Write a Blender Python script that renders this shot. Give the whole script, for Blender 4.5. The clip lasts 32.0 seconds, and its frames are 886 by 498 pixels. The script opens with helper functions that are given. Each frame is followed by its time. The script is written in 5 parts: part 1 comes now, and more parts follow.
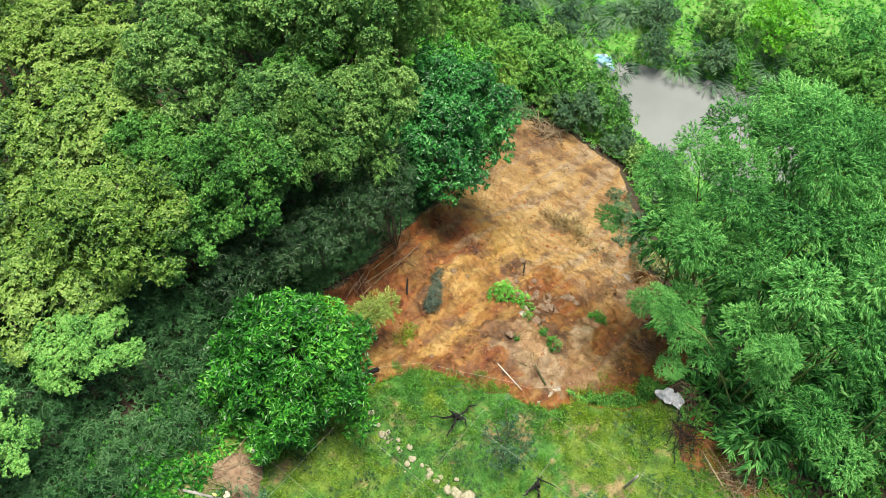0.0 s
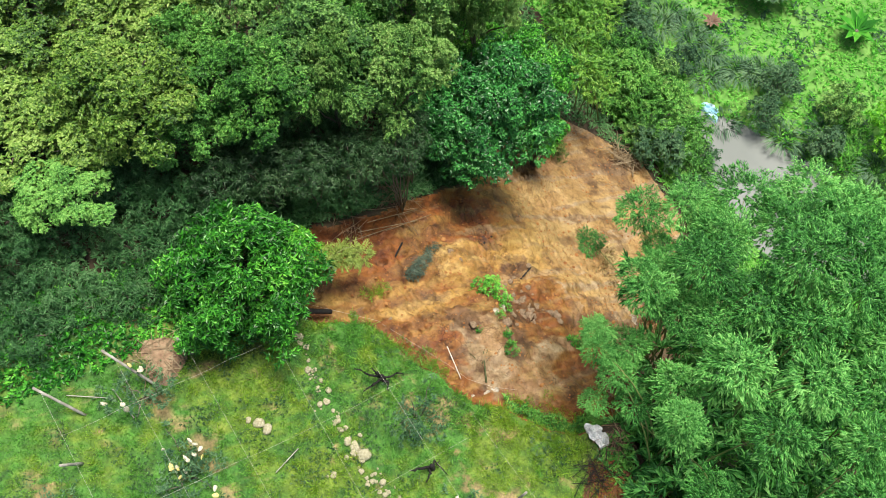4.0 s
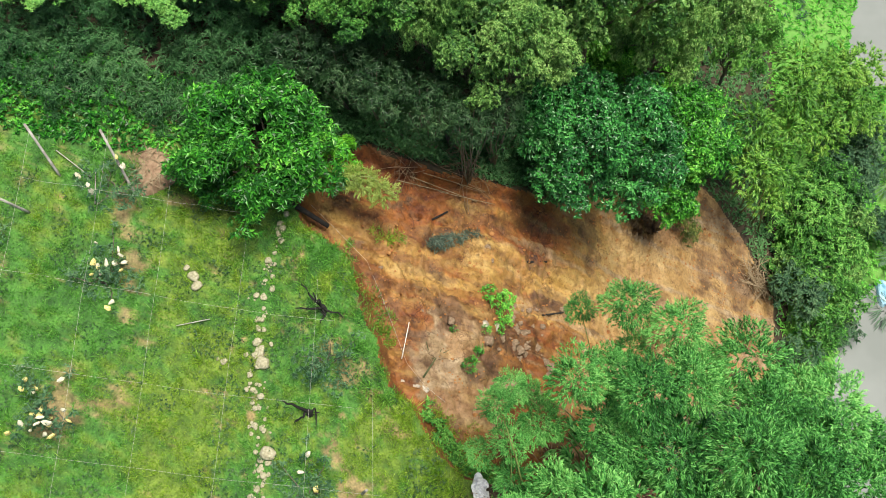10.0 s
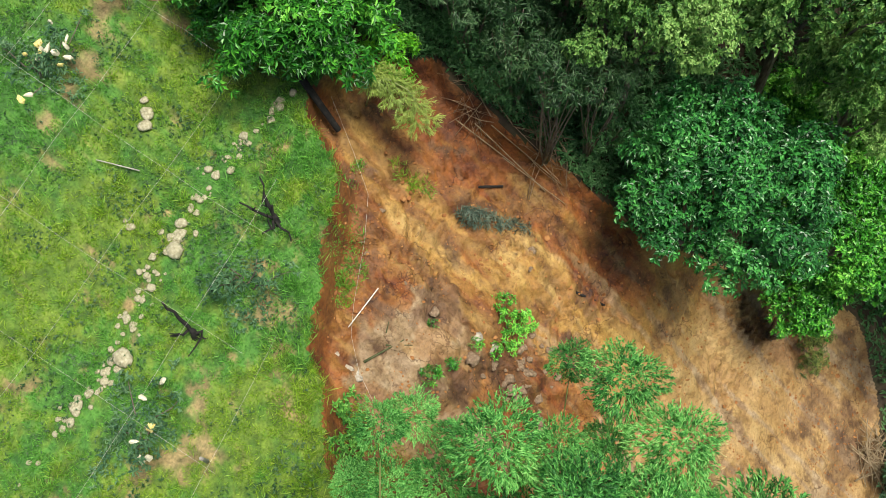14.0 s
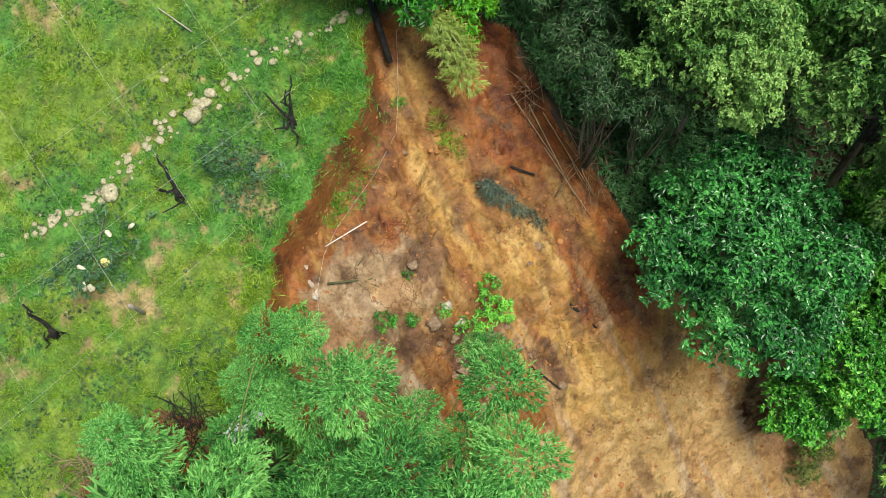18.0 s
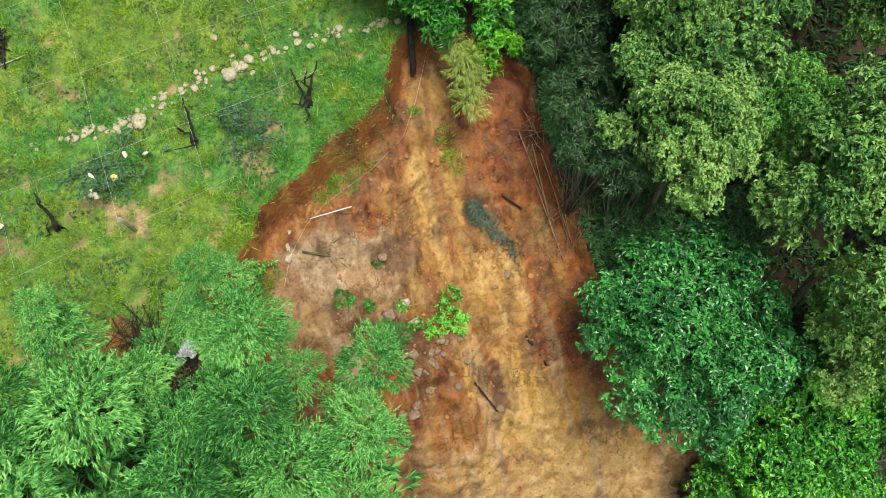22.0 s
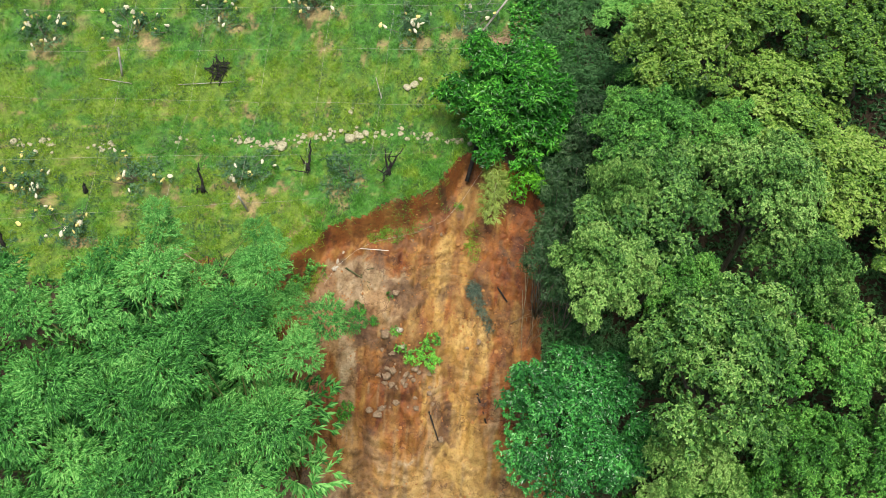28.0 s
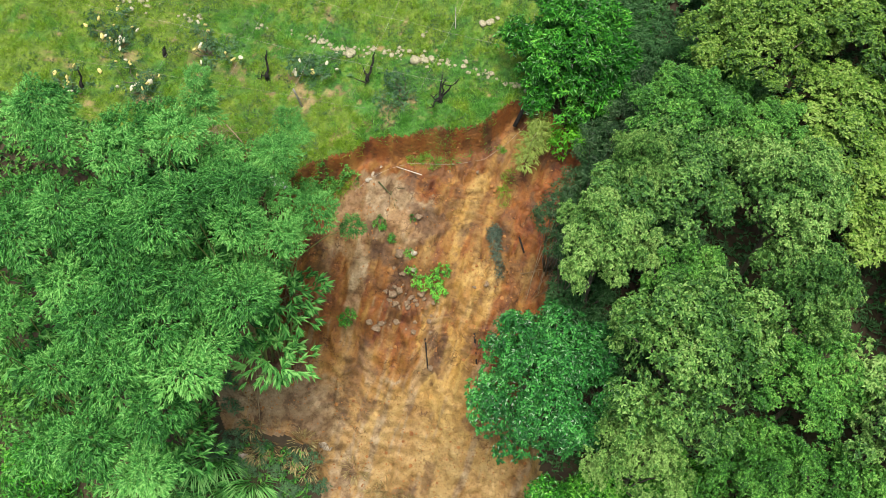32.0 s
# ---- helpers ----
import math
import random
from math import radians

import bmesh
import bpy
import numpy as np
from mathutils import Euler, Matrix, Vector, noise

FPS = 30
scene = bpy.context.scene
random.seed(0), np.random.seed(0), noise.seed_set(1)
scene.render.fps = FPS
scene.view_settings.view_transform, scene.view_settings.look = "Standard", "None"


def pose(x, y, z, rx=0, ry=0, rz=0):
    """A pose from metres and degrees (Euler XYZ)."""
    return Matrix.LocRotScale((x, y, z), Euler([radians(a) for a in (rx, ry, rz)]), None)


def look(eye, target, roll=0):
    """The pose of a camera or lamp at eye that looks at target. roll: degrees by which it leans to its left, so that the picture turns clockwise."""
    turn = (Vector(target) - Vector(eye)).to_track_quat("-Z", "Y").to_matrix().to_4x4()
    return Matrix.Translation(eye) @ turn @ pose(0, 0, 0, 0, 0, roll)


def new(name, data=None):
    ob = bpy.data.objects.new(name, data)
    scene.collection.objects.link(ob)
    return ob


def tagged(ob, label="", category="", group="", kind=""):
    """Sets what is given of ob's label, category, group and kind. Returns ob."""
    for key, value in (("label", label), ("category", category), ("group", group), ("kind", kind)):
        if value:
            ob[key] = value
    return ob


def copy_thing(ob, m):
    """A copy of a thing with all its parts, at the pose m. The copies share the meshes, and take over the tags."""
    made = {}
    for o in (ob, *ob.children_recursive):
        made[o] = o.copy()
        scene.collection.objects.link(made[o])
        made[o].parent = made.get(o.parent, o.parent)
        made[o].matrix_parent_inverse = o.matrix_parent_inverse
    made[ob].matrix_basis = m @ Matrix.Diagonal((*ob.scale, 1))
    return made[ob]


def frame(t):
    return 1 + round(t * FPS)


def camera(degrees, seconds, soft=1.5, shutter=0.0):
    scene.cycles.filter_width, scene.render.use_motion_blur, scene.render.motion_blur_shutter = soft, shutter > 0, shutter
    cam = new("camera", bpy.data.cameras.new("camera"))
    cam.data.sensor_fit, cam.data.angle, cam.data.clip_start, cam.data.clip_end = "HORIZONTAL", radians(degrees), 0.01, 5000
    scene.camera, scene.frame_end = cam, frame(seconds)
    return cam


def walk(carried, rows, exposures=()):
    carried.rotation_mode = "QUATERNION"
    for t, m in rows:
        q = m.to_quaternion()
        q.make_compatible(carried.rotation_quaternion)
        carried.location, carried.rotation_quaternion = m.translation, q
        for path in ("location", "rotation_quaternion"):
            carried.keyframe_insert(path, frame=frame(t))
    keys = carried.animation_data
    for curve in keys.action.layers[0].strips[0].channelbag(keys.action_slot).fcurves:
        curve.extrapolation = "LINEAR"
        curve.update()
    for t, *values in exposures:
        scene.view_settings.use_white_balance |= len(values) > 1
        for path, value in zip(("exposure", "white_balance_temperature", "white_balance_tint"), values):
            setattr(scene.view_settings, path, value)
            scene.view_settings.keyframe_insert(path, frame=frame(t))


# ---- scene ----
cam = camera(48.0, 32.0, soft=0.7)
PATH = [
    (0.0, -4.892, 6.606, 33.361, 23.46, 0.08, -140.72),
    (0.5, -5.349, 6.136, 33.414, 23.15, 0.03, -138.71),
    (1.0, -5.887, 5.664, 33.431, 22.97, 0.03, -136.59),
    (1.5, -6.474, 5.214, 33.414, 22.93, 0.05, -134.42),
    (2.0, -7.028, 4.779, 33.426, 22.92, 0.03, -132.12),
    (2.5, -7.535, 4.324, 33.499, 22.86, -0.03, -129.62),
    (4.5, -9.898, 2.434, 33.825, 23.41, 0.22, -117.48),
    (5.0, -10.267, 1.932, 33.984, 23.38, 0.17, -114.58),
    (5.5, -10.564, 1.422, 34.038, 23.38, 0.07, -111.70),
    (6.0, -10.813, 0.874, 34.052, 23.37, -0.03, -108.78),
    (6.5, -11.056, 0.253, 34.087, 23.37, -0.05, -105.83),
    (7.0, -11.243, -0.403, 34.127, 23.31, -0.11, -102.82),
    (7.5, -11.356, -1.064, 34.148, 23.22, -0.22, -99.81),
    (8.0, -11.434, -1.761, 34.190, 23.10, -0.30, -96.82),
    (8.5, -11.464, -2.477, 34.255, 22.91, -0.39, -93.85),
    (9.0, -11.356, -3.281, 34.015, 22.67, -0.34, -90.94),
    (9.5, -11.032, -4.180, 33.141, 22.51, -0.11, -88.06),
    (10.0, -10.553, -4.975, 31.880, 22.42, 0.02, -85.20),
    (10.5, -10.007, -5.644, 30.569, 22.34, 0.05, -82.29),
    (11.0, -9.419, -6.272, 29.291, 22.28, 0.10, -79.22),
    (11.5, -8.853, -6.861, 28.071, 22.28, 0.14, -75.94),
    (12.0, -8.348, -7.424, 26.905, 22.38, 0.18, -72.51),
    (12.5, -7.903, -7.970, 25.783, 22.60, 0.23, -68.97),
    (13.0, -7.497, -8.476, 24.675, 22.91, 0.25, -65.33),
    (13.5, -7.140, -8.931, 23.741, 23.17, 0.21, -61.74),
    (14.0, -6.908, -9.368, 23.244, 23.31, 0.07, -58.39),
    (14.5, -6.763, -9.791, 23.067, 23.35, -0.16, -55.29),
    (16.5, -5.134, -11.556, 23.122, 22.02, 0.16, -43.09),
    (17.0, -4.810, -11.958, 23.117, 21.90, 0.11, -40.44),
    (17.5, -4.484, -12.337, 23.124, 21.77, 0.03, -37.87),
    (18.0, -4.150, -12.693, 23.128, 21.64, -0.06, -35.34),
    (18.5, -3.795, -13.043, 23.117, 21.56, -0.14, -32.89),
    (19.0, -3.394, -13.388, 23.105, 21.54, -0.18, -30.51),
    (19.5, -2.948, -13.755, 23.106, 21.64, -0.16, -28.25),
    (20.0, -2.502, -14.134, 23.106, 21.86, -0.09, -26.20),
    (20.5, -2.064, -14.434, 23.118, 22.09, -0.05, -24.21),
    (21.0, -1.678, -14.736, 23.375, 22.32, -0.07, -22.18),
    (21.5, -1.401, -15.242, 24.068, 22.73, -0.07, -20.29),
    (22.0, -1.161, -15.936, 25.008, 23.38, 0.00, -18.40),
    (22.5, -0.870, -16.681, 26.073, 24.09, 0.09, -16.19),
    (23.0, -0.559, -17.471, 27.252, 24.85, 0.12, -13.83),
    (23.5, -0.265, -18.391, 28.482, 25.82, 0.10, -11.70),
    (24.0, 0.030, -19.439, 29.768, 26.95, 0.05, -9.92),
    (24.5, 0.384, -20.561, 31.117, 28.09, 0.02, -8.36),
    (25.0, 0.871, -21.735, 32.507, 29.22, 0.03, -6.59),
    (25.5, 1.484, -22.921, 33.903, 30.32, 0.03, -4.39),
    (27.5, 4.253, -24.567, 33.795, 32.28, -0.07, 4.21),
    (28.0, 5.067, -24.852, 33.797, 32.40, -0.08, 6.44),
    (28.5, 5.890, -25.046, 33.775, 32.38, -0.03, 8.49),
    (29.0, 6.697, -25.176, 33.749, 32.14, 0.05, 10.37),
    (29.5, 7.456, -25.262, 33.731, 31.77, 0.09, 12.33),
    (30.0, 8.172, -25.298, 33.706, 31.39, 0.10, 14.42),
    (30.5, 8.845, -25.282, 33.680, 31.02, 0.09, 16.48),
    (31.0, 9.435, -25.207, 33.655, 30.71, 0.02, 18.53),
    (31.5, 9.946, -25.097, 33.643, 30.51, -0.11, 20.63),
    (32.0, 10.439, -24.997, 33.659, 30.34, -0.25, 22.76),
]

walk(cam, [(row[0], pose(*row[1:])) for row in PATH], [(0, 0.94), (9, 0.86), (17, 0.73), (25, 0.76), (32, 0.74)])

# ---- light: a bright overcast sky with a soft high sun ----
world = bpy.data.worlds.new("sky")
scene.world = world
world.use_nodes = True
sky = world.node_tree.nodes.new("ShaderNodeTexSky")
sky.sky_type, sky.sun_disc = "NISHITA", False
SUN_HEIGHT, SUN_TURN = 77, 165
sky.sun_elevation, sky.sun_rotation = radians(SUN_HEIGHT), radians(SUN_TURN)
sky.air_density, sky.dust_density, sky.ozone_density = 1.0, 4.0, 1.0
backing = world.node_tree.nodes["Background"]
backing.inputs["Strength"].default_value = 0.065
world.node_tree.links.new(sky.outputs["Color"], backing.inputs["Color"])
sun = new("sun", bpy.data.lights.new("sun", "SUN"))
sun.data.energy, sun.data.angle, sun.data.color = 3.45, radians(28), (1.0, 0.96, 0.84)
reach = Vector((math.sin(radians(SUN_TURN)) * math.cos(radians(SUN_HEIGHT)), math.cos(radians(SUN_TURN)) * math.cos(radians(SUN_HEIGHT)), math.sin(radians(SUN_HEIGHT))))
sun.matrix_world = look(reach * 80, (0, 0, 0))

# ---- the lie of the land ----
def lattice(ix, iy, seed):
    n = (ix * 374761393 + iy * 668265263 + seed * 144665) & 0x7FFFFFFF
    n = ((n ^ (n >> 13)) * 1274126177) & 0x7FFFFFFF
    return ((n ^ (n >> 16)) & 0xFFFF) / 65535.0


def value_noise(x, y, seed=0):
    x, y = np.asarray(x, float), np.asarray(y, float)
    ix, iy = np.floor(x).astype(np.int64), np.floor(y).astype(np.int64)
    u, v = x - ix, y - iy
    u, v = u * u * (3 - 2 * u), v * v * (3 - 2 * v)
    a, b = lattice(ix, iy, seed), lattice(ix + 1, iy, seed)
    c, d = lattice(ix, iy + 1, seed), lattice(ix + 1, iy + 1, seed)
    return (a + (b - a) * u) * (1 - v) + (c + (d - c) * u) * v - 0.5


def fbm(x, y, seed=0, octaves=4, gain=0.5):
    total, amp = 0.0, 1.0
    for k in range(octaves):
        total = total + amp * value_noise(np.asarray(x) * 2**k, np.asarray(y) * 2**k, seed + 17 * k)
        amp *= gain
    return total


# outline of the bare slip, in metres: the head scarp from west to east, then down the east flank and back up the west
SLIP = np.array([(-4.9, -5.2), (-3.7, -3.75), (-2.75, -3.1), (-2.25, -2.45), (-1.56, -2.1), (-0.75, -1.72), (0.35, -1.15), (1.0, -0.98),
                 (2.0, -0.45), (2.35, 0.1), (2.8, 1.1), (3.5, 1.5), (4.4, 1.2), (5.9, 0.5), (6.75, -0.7), (6.6, -2.5), (6.85, -4.4),
                 (7.3, -6.4), (7.6, -8.3), (9.2, -10.6), (12.8, -14.3), (13.2, -16.5), (11.3, -18.8), (8.3, -20.6), (4.5, -20.8),
                 (1.5, -17.5), (0.0, -14.5), (-1.0, -13.2), (-5.1, -13.8), (-6.5, -12.3), (-4.8, -9.8), (-5.3, -7.0)])
POND = np.array([(10.0, -26.8), (8.6, -25.6), (6.8, -24.8), (3.0, -24.2), (-2.0, -25.0), (-4.0, -28.0), (-1.0, -31.0), (2.9, -30.6),
                 (8.0, -28.2)])
POOL = np.array([(23.0, -26.5), (28.0, -27.3), (34.0, -29.5), (33.0, -34.0), (27.5, -34.0), (23.8, -31.8)])
WATER = -19.3


def inside(poly, x, y):
    """Signed distance to a closed outline, positive inside."""
    x, y = np.asarray(x, float), np.asarray(y, float)
    best, cross = np.full(x.shape, 1e9), np.zeros(x.shape, bool)
    for (ax, ay), (bx, by) in zip(poly, np.roll(poly, -1, 0)):
        ex, ey = bx - ax, by - ay
        k = np.clip(((x - ax) * ex + (y - ay) * ey) / (ex * ex + ey * ey), 0, 1)
        best = np.minimum(best, np.hypot(x - ax - k * ex, y - ay - k * ey))
        if ay != by:
            cross ^= ((ay > y) != (by > y)) & (x < ex * (y - ay) / ey + ax)
    return np.where(cross, best, -best)


def step(a, b, v):
    k = np.clip((np.asarray(v, float) - a) / (b - a), 0, 1)
    return k * k * (3 - 2 * k)


def terrace(x, y):
    return 0.09 * x + np.where(y < 0, 0.22 * y, np.where(y < 1.9, 0.0, 0.28 * (y - 1.9))) + 0.12 * fbm(x * 0.5, y * 0.5, 3, 3)


def slip_bed(x, y):
    west = np.interp(y, [-24, -19, -16, -14, -12, -8.2, -6.5, -5.2, -3.3, -2.0, 2], [-19.6, -17.0, -14.6, -12.6, -10.3, -6.1, -4.4, -3.1, -2.1, -1.75, -1.2])
    east = np.interp(y, [-24, -19, -16, -13, -9, -5.4, -3.5, -1.5, 1.0, 3], [-19.6, -17.0, -14.8, -12.0, -7.3, -4.1, -3.2, -2.0, -0.6, 0.2])
    return west + (east - west) * step(0.8, 3.2, x)


def hillside(x, y):
    west = np.interp(y, [-60, -24, -22, -16, -12, -9, -6, 0, 20], [-19.0, -18.9, -18.0, -13.6, -9.0, -4.8, -1.5, 6, 30])
    east = np.interp(y, [-60, -25, -22, -16, -9, -5, -1, 3, 20], [-19.0, -18.9, -18.0, -14.3, -6.5, -3.2, -0.9, 1.2, 6])
    return west + (east - west) * step(0.5, 5.0, x)


def land(x, y):
    x, y = np.asarray(x, float), np.asarray(y, float)
    a, b = terrace(x, y), hillside(x, y) + 0.35 * fbm(x * 0.35, y * 0.35, 8, 4)
    h = np.clip(0.5 + 0.5 * (b - a) / 0.5, 0, 1)
    base = b * (1 - h) + a * h - 0.5 * h * (1 - h) * 0.5
    base = np.maximum(base, -18.9 + 0.3 * fbm(x * 0.2, y * 0.2, 5, 3))
    d = inside(SLIP, x, y) + 0.22 * fbm(x * 1.4, y * 1.4, 21, 3)
    bed = slip_bed(x, y)
    along = fbm(x * 1.1 + 0.2 * y, y * 0.35, 31, 4)
    bed = bed + 0.30 * along + 0.2 * fbm(x * 1.6, y * 1.6, 41, 4, 0.6) - 0.16 * np.clip(0.12 - np.abs(fbm(x * 0.9, y * 0.6, 47, 3)), 0, 1) / 0.12 + 0.20 * (0.25 - np.abs(fbm(x * 2.6, y * 2.2, 43, 4, 0.6))) + 0.10 * np.clip(0.25 - np.abs(fbm(x * 2.2, y * 1.5, 49, 3)) * 2, -0.4, 1)
    # ribs and gullies down the middle of the bed
    bed = bed + 0.16 * np.sin(x * 2.6 + 0.5 * y + 2 * along) * step(-5, -8, y) * step(-13, -10, y)
    # slumped steps across the fall of the bed
    tread = 0.5 + 0.25 * fbm(x * 0.2, y * 0.2, 58, 2)
    n = (bed + 0.9 * fbm(x * 0.45, y * 0.45, 57, 4)) / tread
    part_way = n - np.floor(n)
    bed = bed + tread * (step(0.68, 0.96, part_way) - part_way) * np.clip(0.5 + 2.0 * fbm(x * 0.4, y * 0.4, 59, 3), 0, 0.95)
    # open cracks
    bed = bed - 0.32 * np.clip(1 - np.abs(fbm(x * 1.2 + 0.4 * y, y * 0.8, 53, 4)) / 0.035, 0, 1) * step(0.0, 0.25, fbm(x * 0.5, y * 0.5, 54, 2) + 0.1)
    toe = np.maximum(step(-12.5, -16.5, y), step(-0.5, -3.0, x) * step(-9.5, -12.5, y))
    bed = bed * (1 - toe) + np.maximum(bed, base - 0.2) * toe
    k = step(0.0, 0.42, d)
    z = base * (1 - k) + np.minimum(bed, base - 0.12) * k
    p = np.maximum(inside(POND, x, y), inside(POOL, x, y))
    return np.where(p > -1.2, z + (np.minimum(z, WATER - 0.5) - z) * step(-1.2, 0.6, p), z)


# ---- materials ----
def shader(name):
    m = bpy.data.materials.new(name)
    m.use_nodes = True
    nt = m.node_tree
    nt.nodes.clear()
    out = nt.nodes.new("ShaderNodeOutputMaterial")
    bsdf = nt.nodes.new("ShaderNodeBsdfPrincipled")
    nt.links.new(bsdf.outputs[0], out.inputs[0])
    return m, nt, bsdf, out


def node(nt, kind, links=(), **values):
    n = nt.nodes.new(kind)
    for key, value in values.items():
        n.inputs[key.replace("_", " ")].default_value = value
    for socket, source in links:
        nt.links.new(source, n.inputs[socket])
    return n


def spot_noise(nt, scale, detail=5.0, stretch=None, crisp=0.5):
    at = nt.nodes.new("ShaderNodeTexCoord").outputs["Object"]
    if stretch:
        turn = node(nt, "ShaderNodeMapping", [("Vector", at)])
        turn.inputs["Scale"].default_value = stretch
        at = turn.outputs[0]
    return node(nt, "ShaderNodeTexNoise", [("Vector", at)], Scale=scale, Detail=detail, Roughness=crisp).outputs["Fac"]


def ramp(nt, source, stops):
    r = nt.nodes.new("ShaderNodeValToRGB")
    while len(r.color_ramp.elements) < len(stops):
        r.color_ramp.elements.new(0.5)
    for e, (at, colour) in zip(r.color_ramp.elements, stops):
        e.position, e.color = at, (*colour, 1)
    nt.links.new(source, r.inputs[0])
    return r.outputs[0]


def mix(nt, fac, a, b, blend="MIX"):
    m = nt.nodes.new("ShaderNodeMix")
    m.data_type, m.blend_type = "RGBA", blend
    for socket, value in ((0, fac), (6, a), (7, b)):
        if isinstance(value, (int, float)):
            m.inputs[socket].default_value = value
        elif isinstance(value, tuple):
            m.inputs[socket].default_value = (*value, 1)
        else:
            nt.links.new(value, m.inputs[socket])
    return m.outputs[2]


def relief(nt, bsdf, height, strength, distance=0.05):
    b = node(nt, "ShaderNodeBump", [("Height", height)], Strength=strength, Distance=distance)
    nt.links.new(b.outputs[0], bsdf.inputs["Normal"])


def plain(name, colours, scale=3.0, rough=0.8, bump=0.4, metal=0.0, stretch=None, distance=0.02):
    """A surface mottled at two scales."""
    m, nt, bsdf, _ = shader(name)
    big, small = spot_noise(nt, scale, 4, stretch), spot_noise(nt, scale * 9, 6, stretch)
    base = ramp(nt, big, [(0.3 + 0.4 * i / max(1, len(colours) - 1), c) for i, c in enumerate(colours)])
    base = mix(nt, 0.35, base, ramp(nt, small, [(0.3, (0.35, 0.35, 0.35)), (0.7, (1, 1, 1))]), "MULTIPLY")
    nt.links.new(base, bsdf.inputs["Base Color"])
    bsdf.inputs["Roughness"].default_value, bsdf.inputs["Metallic"].default_value = rough, metal
    relief(nt, bsdf, small, bump, distance)
    return m


def foliage(name, colours, rough=0.5, shine=0.4, glow=0.16, spread=0.5, blotch=0.6):
    """Leaves: every leaf has its own tone, whole limbs lean lighter or darker, and light comes through."""
    m, nt, bsdf, out = shader(name)
    each = nt.nodes.new("ShaderNodeNewGeometry").outputs["Random Per Island"]
    whole = nt.nodes.new("ShaderNodeObjectInfo").outputs["Random"]
    limb = spot_noise(nt, blotch, 2)
    k = node(nt, "ShaderNodeMath", [(0, each)])
    k.operation, k.inputs[1].default_value = "MULTIPLY", spread
    k2 = node(nt, "ShaderNodeMath", [(0, k.outputs[0]), (1, limb)])
    k3 = node(nt, "ShaderNodeMath", [(0, whole)])
    k3.operation, k3.inputs[1].default_value = "MULTIPLY_ADD", 0.26
    k3.inputs[2].default_value = -0.13 - spread * 0.5
    k4 = node(nt, "ShaderNodeMath", [(0, k2.outputs[0]), (1, k3.outputs[0])])
    base = ramp(nt, k4.outputs[0], [(0.22 + 0.56 * i / (len(colours) - 1), c) for i, c in enumerate(colours)])
    nt.links.new(base, bsdf.inputs["Base Color"])
    bsdf.inputs["Roughness"].default_value, bsdf.inputs["Specular IOR Level"].default_value = rough, shine
    thin = node(nt, "ShaderNodeBsdfTranslucent", [("Color", base)])
    both = node(nt, "ShaderNodeMixShader", [(1, bsdf.outputs[0]), (2, thin.outputs[0])])
    both.inputs[0].default_value = glow
    nt.links.new(both.outputs[0], out.inputs[0])
    return m


def attribute(nt, name):
    a = nt.nodes.new("ShaderNodeAttribute")
    a.attribute_name = name
    return a


